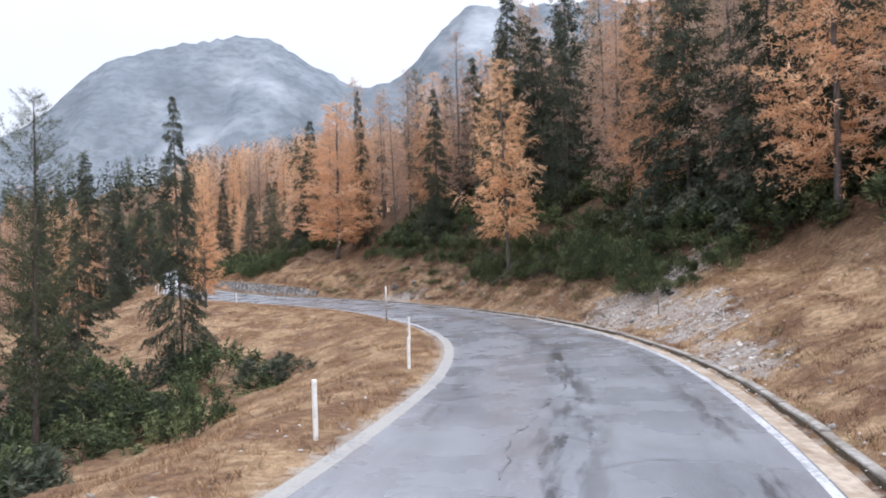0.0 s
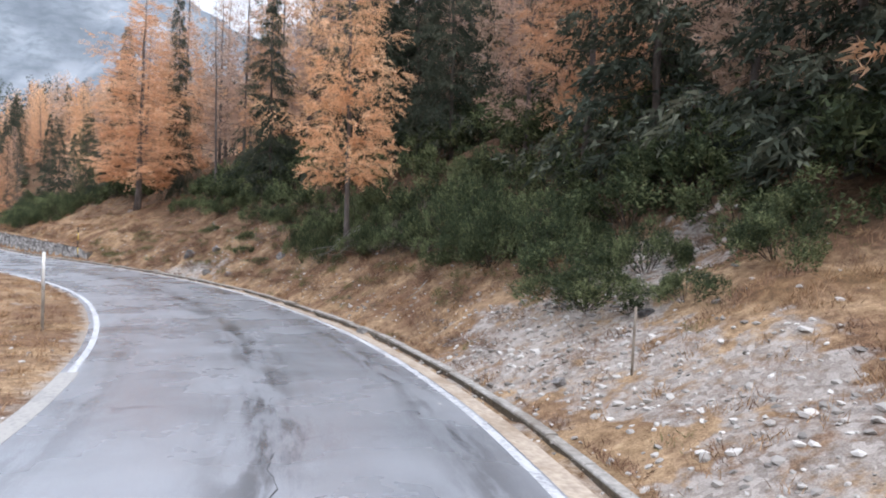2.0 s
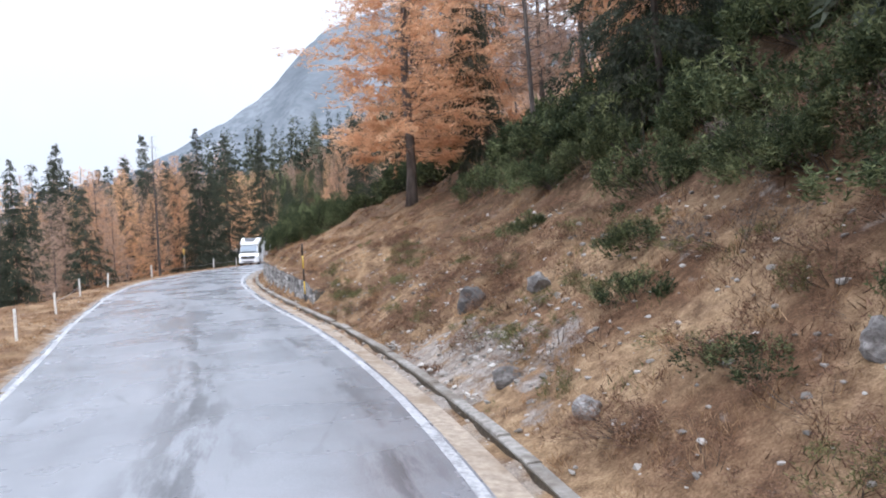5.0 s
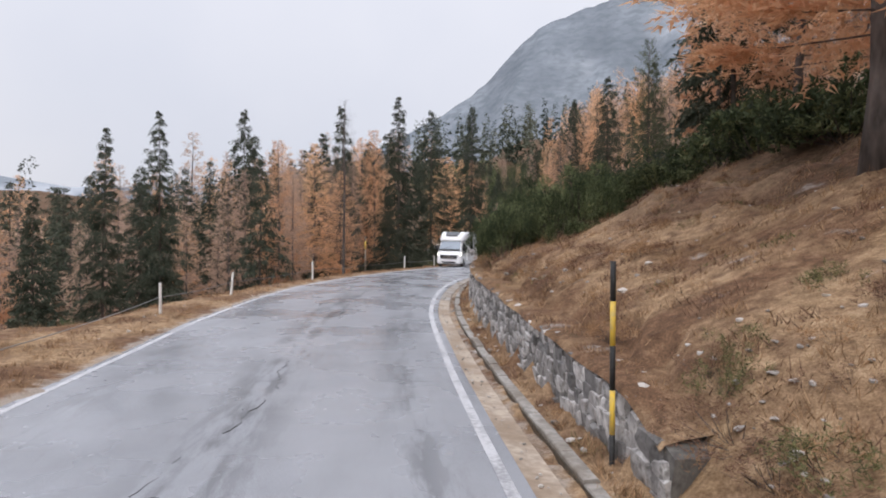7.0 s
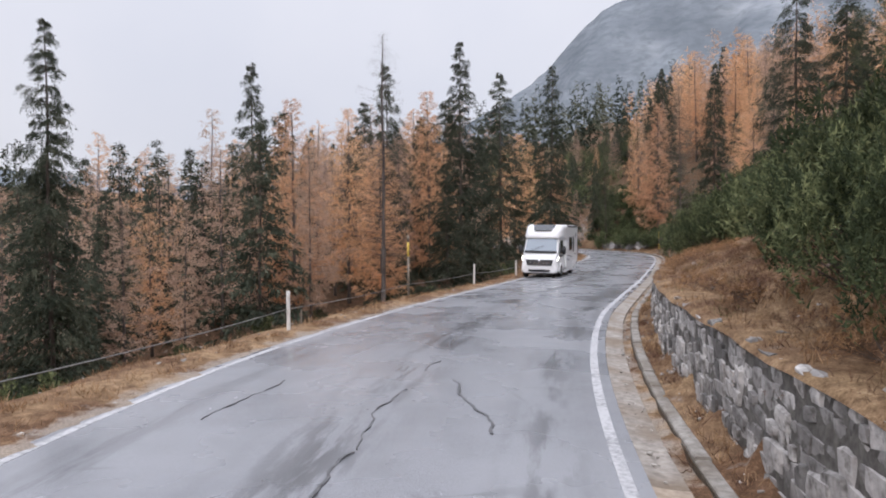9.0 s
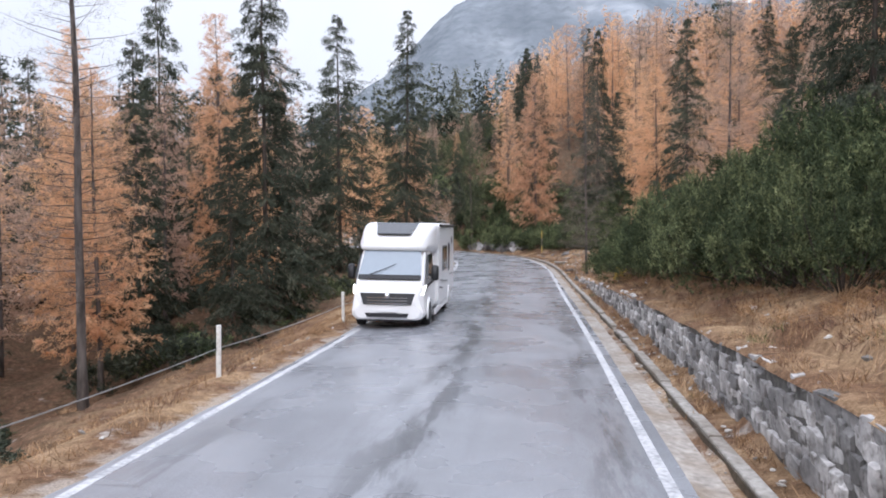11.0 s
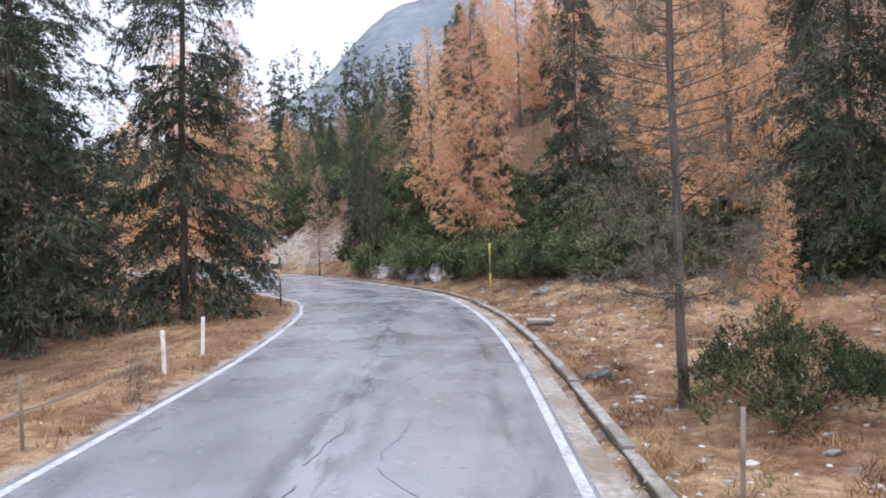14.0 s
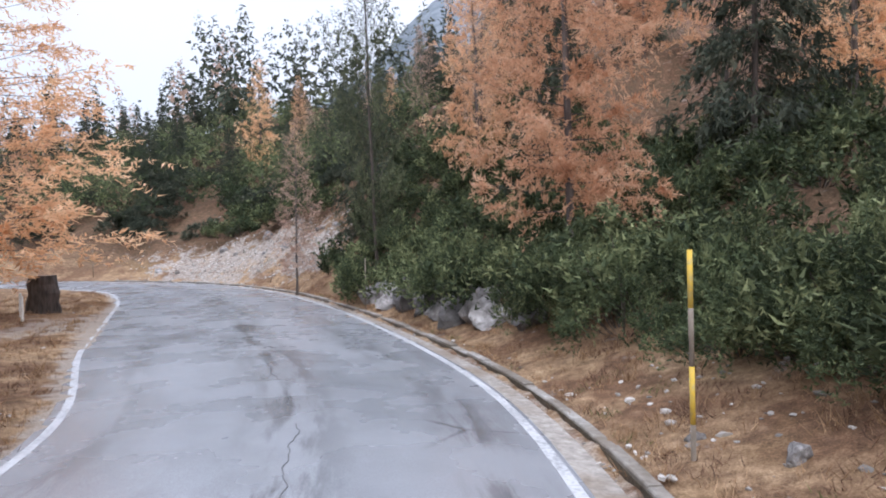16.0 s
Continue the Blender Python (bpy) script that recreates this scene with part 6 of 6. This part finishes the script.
def build_motorhome(m):
    """Front looks along +x; the ground is at z = 0; the front axle is at x = 0."""
    van = tagged(new("motorhome"), "white low-profile motorhome on the wet asphalt road", "motorhome")
    van.matrix_basis = m

    def add(name, shape, mat, label="", smooth=False, parent=None):
        return child(name, mesh_data(name, *shape, mat, smooth), parent or van, label)

    body = add("body", loft([(-5.95, 1.08, 1.06, 0.75, 2.70, 0.16), (-5.9, 1.14, 1.12, 0.62, 2.80, 0.16), (-5.0, 1.15, 1.13, 0.42, 2.82, 0.12), (-1.6, 1.15, 1.13, 0.40, 2.82, 0.12), (-1.35, 1.15, 1.13, 0.42, 2.80, 0.14), (-1.25, 1.12, 1.10, 0.5, 2.78, 0.16)]), M_SHELL)
    cap = add("overcab", loft([(-1.3, 1.12, 1.1, 1.95, 2.80, 0.16), (-0.9, 1.1, 1.08, 2.0, 2.80, 0.2), (-0.4, 1.06, 1.02, 2.02, 2.70, 0.24), (0.0, 1.0, 0.94, 2.04, 2.50, 0.2), (0.25, 0.92, 0.84, 2.06, 2.28, 0.1)]), M_SHELL, "rounded white overcab hood", True)
    add("skylight", plate([(0.12, -0.48, 2.47), (0.12, 0.48, 2.47), (-0.55, 0.62, 2.765), (-0.55, -0.62, 2.765)], 0.02, (0, 0, 0.03)), M_DARKGLASS, "large smoked roof window", False, cap)
    cab = add("cab", loft([(-1.3, 1.03, 0.98, 0.42, 2.10, 0.12), (-0.6, 1.03, 0.96, 0.40, 2.12, 0.12), (0.05, 1.03, 0.92, 0.38, 2.08, 0.12), (0.3, 1.03, 0.93, 0.36, 1.75, 0.1), (0.62, 1.02, 0.95, 0.34, 1.36, 0.1), (0.85, 1.02, 0.93, 0.30, 1.22, 0.14), (0.98, 0.99, 0.86, 0.28, 1.02, 0.2), (1.05, 0.90, 0.76, 0.32, 0.86, 0.2)]), M_SHELL, "white van cab with sloping bonnet", False)
    add("windscreen", plate([(0.66, -0.87, 1.40), (0.66, 0.87, 1.40), (0.11, 0.80, 2.07), (0.11, -0.80, 2.07)], 0.03, (0.035, 0, 0.02)), M_GLASS, "wide windscreen with a painted pale sky reflection", False, cab)
    for side in (-1, 1):
        q = [(0.42, 1.0, 1.32), (-0.62, 1.02, 1.30), (-0.62, 0.97, 1.98), (-0.02, 0.95, 1.95)]
        q = [(x, side * y, z) for x, y, z in q]
        add("side_window", plate(q if side > 0 else q[::-1], 0.02, (0, side * 0.02, 0)), M_DARKGLASS, "dark cab side window", False, cab)
        hl = [(0.60, 1.01, 1.16), (0.90, 0.74, 1.05), (1.0, 0.70, 0.90), (0.84, 0.97, 0.95)]
        hl = [(x, side * y, z) for x, y, z in hl]
        add("headlight", plate(hl[::-1] if side > 0 else hl, 0.03, (0.012, side * 0.012, 0.0)), M_LAMP, "clear swept headlight", False, cab)
        belt = [(0.62, 1.03, 1.12), (-1.25, 1.04, 1.20), (-1.25, 1.04, 1.26), (0.62, 1.03, 1.19)]
        belt = [(x, side * y, z) for x, y, z in belt]
        add("belt_strip", plate(belt if side > 0 else belt[::-1], 0.012, (0, side * 0.005, 0)), M_TRIM, "black strip below the cab window", False, cab)
        add("mirror_arm", tube([(0.15, side * 1.0, 1.42), (0.16, side * 1.2, 1.45)], [0.03, 0.03], 6), M_TRIM, "", True, cab)
        add("mirror", loft([(0.02, 0.08, 0.08, 1.30, 1.66, 0.05), (0.10, 0.105, 0.105, 1.27, 1.69, 0.07), (0.18, 0.08, 0.08, 1.32, 1.64, 0.05)]), M_TRIM, "black wing mirror", True, cab).location = (0.10, side * 1.20, 0)
        add("sill", loft([(-3.7, 0.02, 0.02, 0.30, 0.44, 0.01), (-0.45, 0.02, 0.02, 0.28, 0.44, 0.01)]), M_SHELL, "white side skirt", False, van).location = (0, side * 1.12, 0)
        add("roof_rail", loft([(-5.6, 0.03, 0.03, 2.70, 2.79, 0.02), (-1.5, 0.03, 0.03, 2.70, 2.79, 0.02)]), M_TRIM, "dark awning rail along the roof edge", False, body).location = (0, side * 1.135, 0)
        for x0, x1, z0, z1, name in ((-3.35, -2.2, 1.45, 2.1, "cabin_window"), (-4.15, -3.85, 1.35, 2.15, "narrow_window")):
            q = [(x0, side * 1.152, z0), (x1, side * 1.152, z0), (x1, side * 1.142, z1), (x0, side * 1.142, z1)]
            w = add(name, plate(q[::-1] if side > 0 else q, 0.02), M_DARKGLASS, "dark framed cabin window", False, body)
            q2 = [(x0 - 0.05, side * 1.146, z0 - 0.05), (x1 + 0.05, side * 1.146, z0 - 0.05), (x1 + 0.05, side * 1.136, z1 + 0.05), (x0 - 0.05, side * 1.136, z1 + 0.05)]
            add("window_frame", plate(q2[::-1] if side > 0 else q2, 0.012), M_DECAL, "", False, w)
        for x0, x1, z0, z1, t in ((-3.6, 0.2, 0.98, 1.24, 0.035), (-2.2, -0.6, 0.86, 0.98, 0.05), (-5.5, -4.2, 1.12, 1.20, 0.03)):
            q = [(x0, side * 1.158, z0), (min(x1, -1.3), side * 1.158, z0 + (z1 - z0) * 0.7), (min(x1, -1.3), side * 1.158, z0 + (z1 - z0) * 0.7 + t), (x0, side * 1.158, z0 + t)]
            add("stripe", plate(q[::-1] if side > 0 else q, 0.004), M_DECAL, "dark swoosh stripe", False, body)
        q = [(-5.2, side * 1.151, 2.18), (-4.75, side * 1.151, 2.14), (-4.7, side * 1.147, 2.34), (-5.1, side * 1.147, 2.42)]
        add("emblem", plate(q[::-1] if side > 0 else q, 0.004), M_DECAL, "grey decal shape", False, body)
        add("rear_lamp", loft([(-5.99, 0.07, 0.07, 0.85, 1.3, 0.03), (-5.93, 0.07, 0.07, 0.85, 1.3, 0.03)]), M_RED, "red rear lamp", False, body).location = (0, side * 0.95, 0)
        for x in (0.0, -4.14):
            arch = []
            for k in range(15):
                a = radians(-12 + 204 * k / 14)
                arch.append((x + 0.43 * math.cos(a), side * (1.03 if x == 0 else 1.15), 0.36 + 0.43 * math.sin(a)))
            add("wheel_arch", tube(arch, [0.03] * 15, 6), M_SHELL, "flared white wheel arch", True)
            wheel = add("wheel", lathe([(0.0, 0.12), (0.24, 0.125), (0.27, 0.12), (0.335, 0.105), (0.352, 0.07), (0.352, -0.07), (0.335, -0.105), (0.2, -0.11), (0.0, -0.11)]), M_TYRE, "black wheel", True)
            wheel.matrix_basis = Matrix.LocRotScale((x, side * 0.93, 0.352), Euler((radians(-90 * side), 0, 0)), None)
            add("rim", lathe([(0.0, 0.135), (0.07, 0.145), (0.10, 0.128), (0.20, 0.128), (0.215, 0.142), (0.23, 0.13), (0.23, 0.1)]), M_RIM, "dark grey wheel rim", True, wheel)
    add("grille", plate([(1.02, -0.66, 0.68), (1.02, 0.66, 0.68), (0.945, 0.76, 0.97), (0.945, -0.76, 0.97)], 0.03, (0.045, 0, 0)), M_TRIM, "black front grille", False, cab)
    for z in (0.70, 0.775, 0.85):
        add("grille_bar", loft([(1.065 - (z - 0.7) * 0.25, 0.56, 0.56, z, z + 0.022, 0.008), (1.095 - (z - 0.7) * 0.25, 0.55, 0.55, z + 0.002, z + 0.02, 0.008)]), M_CHROME, "chrome grille bar", False, cab)
    add("badge", lathe([(0, 0.02), (0.07, 0.018), (0.075, 0.0), (0.0, 0.0)]), M_CHROME, "round chrome badge", True, cab).matrix_basis = Matrix.LocRotScale((1.06, 0, 0.91), Euler((0, radians(80), 0)), None)
    add("bumper_slot", plate([(1.06, -0.55, 0.36), (1.06, 0.55, 0.36), (1.07, 0.6, 0.46), (1.07, -0.6, 0.46)], 0.02, (0.02, 0, 0)), M_TRIM, "dark lower air slot", False, cab)
    add("bumper_panel", plate([(1.08, -0.26, 0.50), (1.08, 0.26, 0.50), (1.08, 0.26, 0.61), (1.08, -0.26, 0.61)], 0.012, (0.012, 0, 0)), M_SHELL, "pale blank panel on the bumper", False, cab)
    add("cowl", plate([(0.74, -0.88, 1.30), (0.74, 0.88, 1.30), (0.66, 0.88, 1.40), (0.66, -0.88, 1.40)], 0.025, (0.035, 0, 0.02)), M_TRIM, "black scuttle panel under the windscreen", False, cab)
    add("wiper", tube([(0.70, -0.55, 1.41), (0.55, 0.0, 1.62), (0.5, 0.15, 1.68)], [0.012, 0.01, 0.008], 5), M_TRIM, "thin black wiper", False, cab).location = (0.05, 0, 0.03)
    add("underbody", loft([(-5.6, 0.95, 0.95, 0.26, 0.5, 0.05), (0.8, 0.9, 0.9, 0.22, 0.5, 0.05)]), M_TRIM, "dark underbody")
    return van


def lathe(profile, sides=20):
    verts, faces, n = [], [], len(profile)
    for r, h in profile:
        for k in range(sides):
            a = 2 * math.pi * k / sides
            verts.append((r * math.cos(a), r * math.sin(a), h))
    for i in range(n - 1):
        for k in range(sides):
            j = (k + 1) % sides
            faces.append((i * sides + k, (i + 1) * sides + k, (i + 1) * sides + j, i * sides + j))
    return verts, faces


def park_motorhome(s, d):
    i = int(np.argmin(np.abs(ALONG - s)))
    front = at_road(s, d, -0.085 + 0.04 - 0.028 * 0.2)
    build_motorhome(Matrix.LocRotScale(front, Euler((radians(-1.2), 0, math.atan2(-WAY[i, 1], -WAY[i, 0]))), (1.02, 1.02, 1.07)))


park_motorhome(127.2, -2.3)
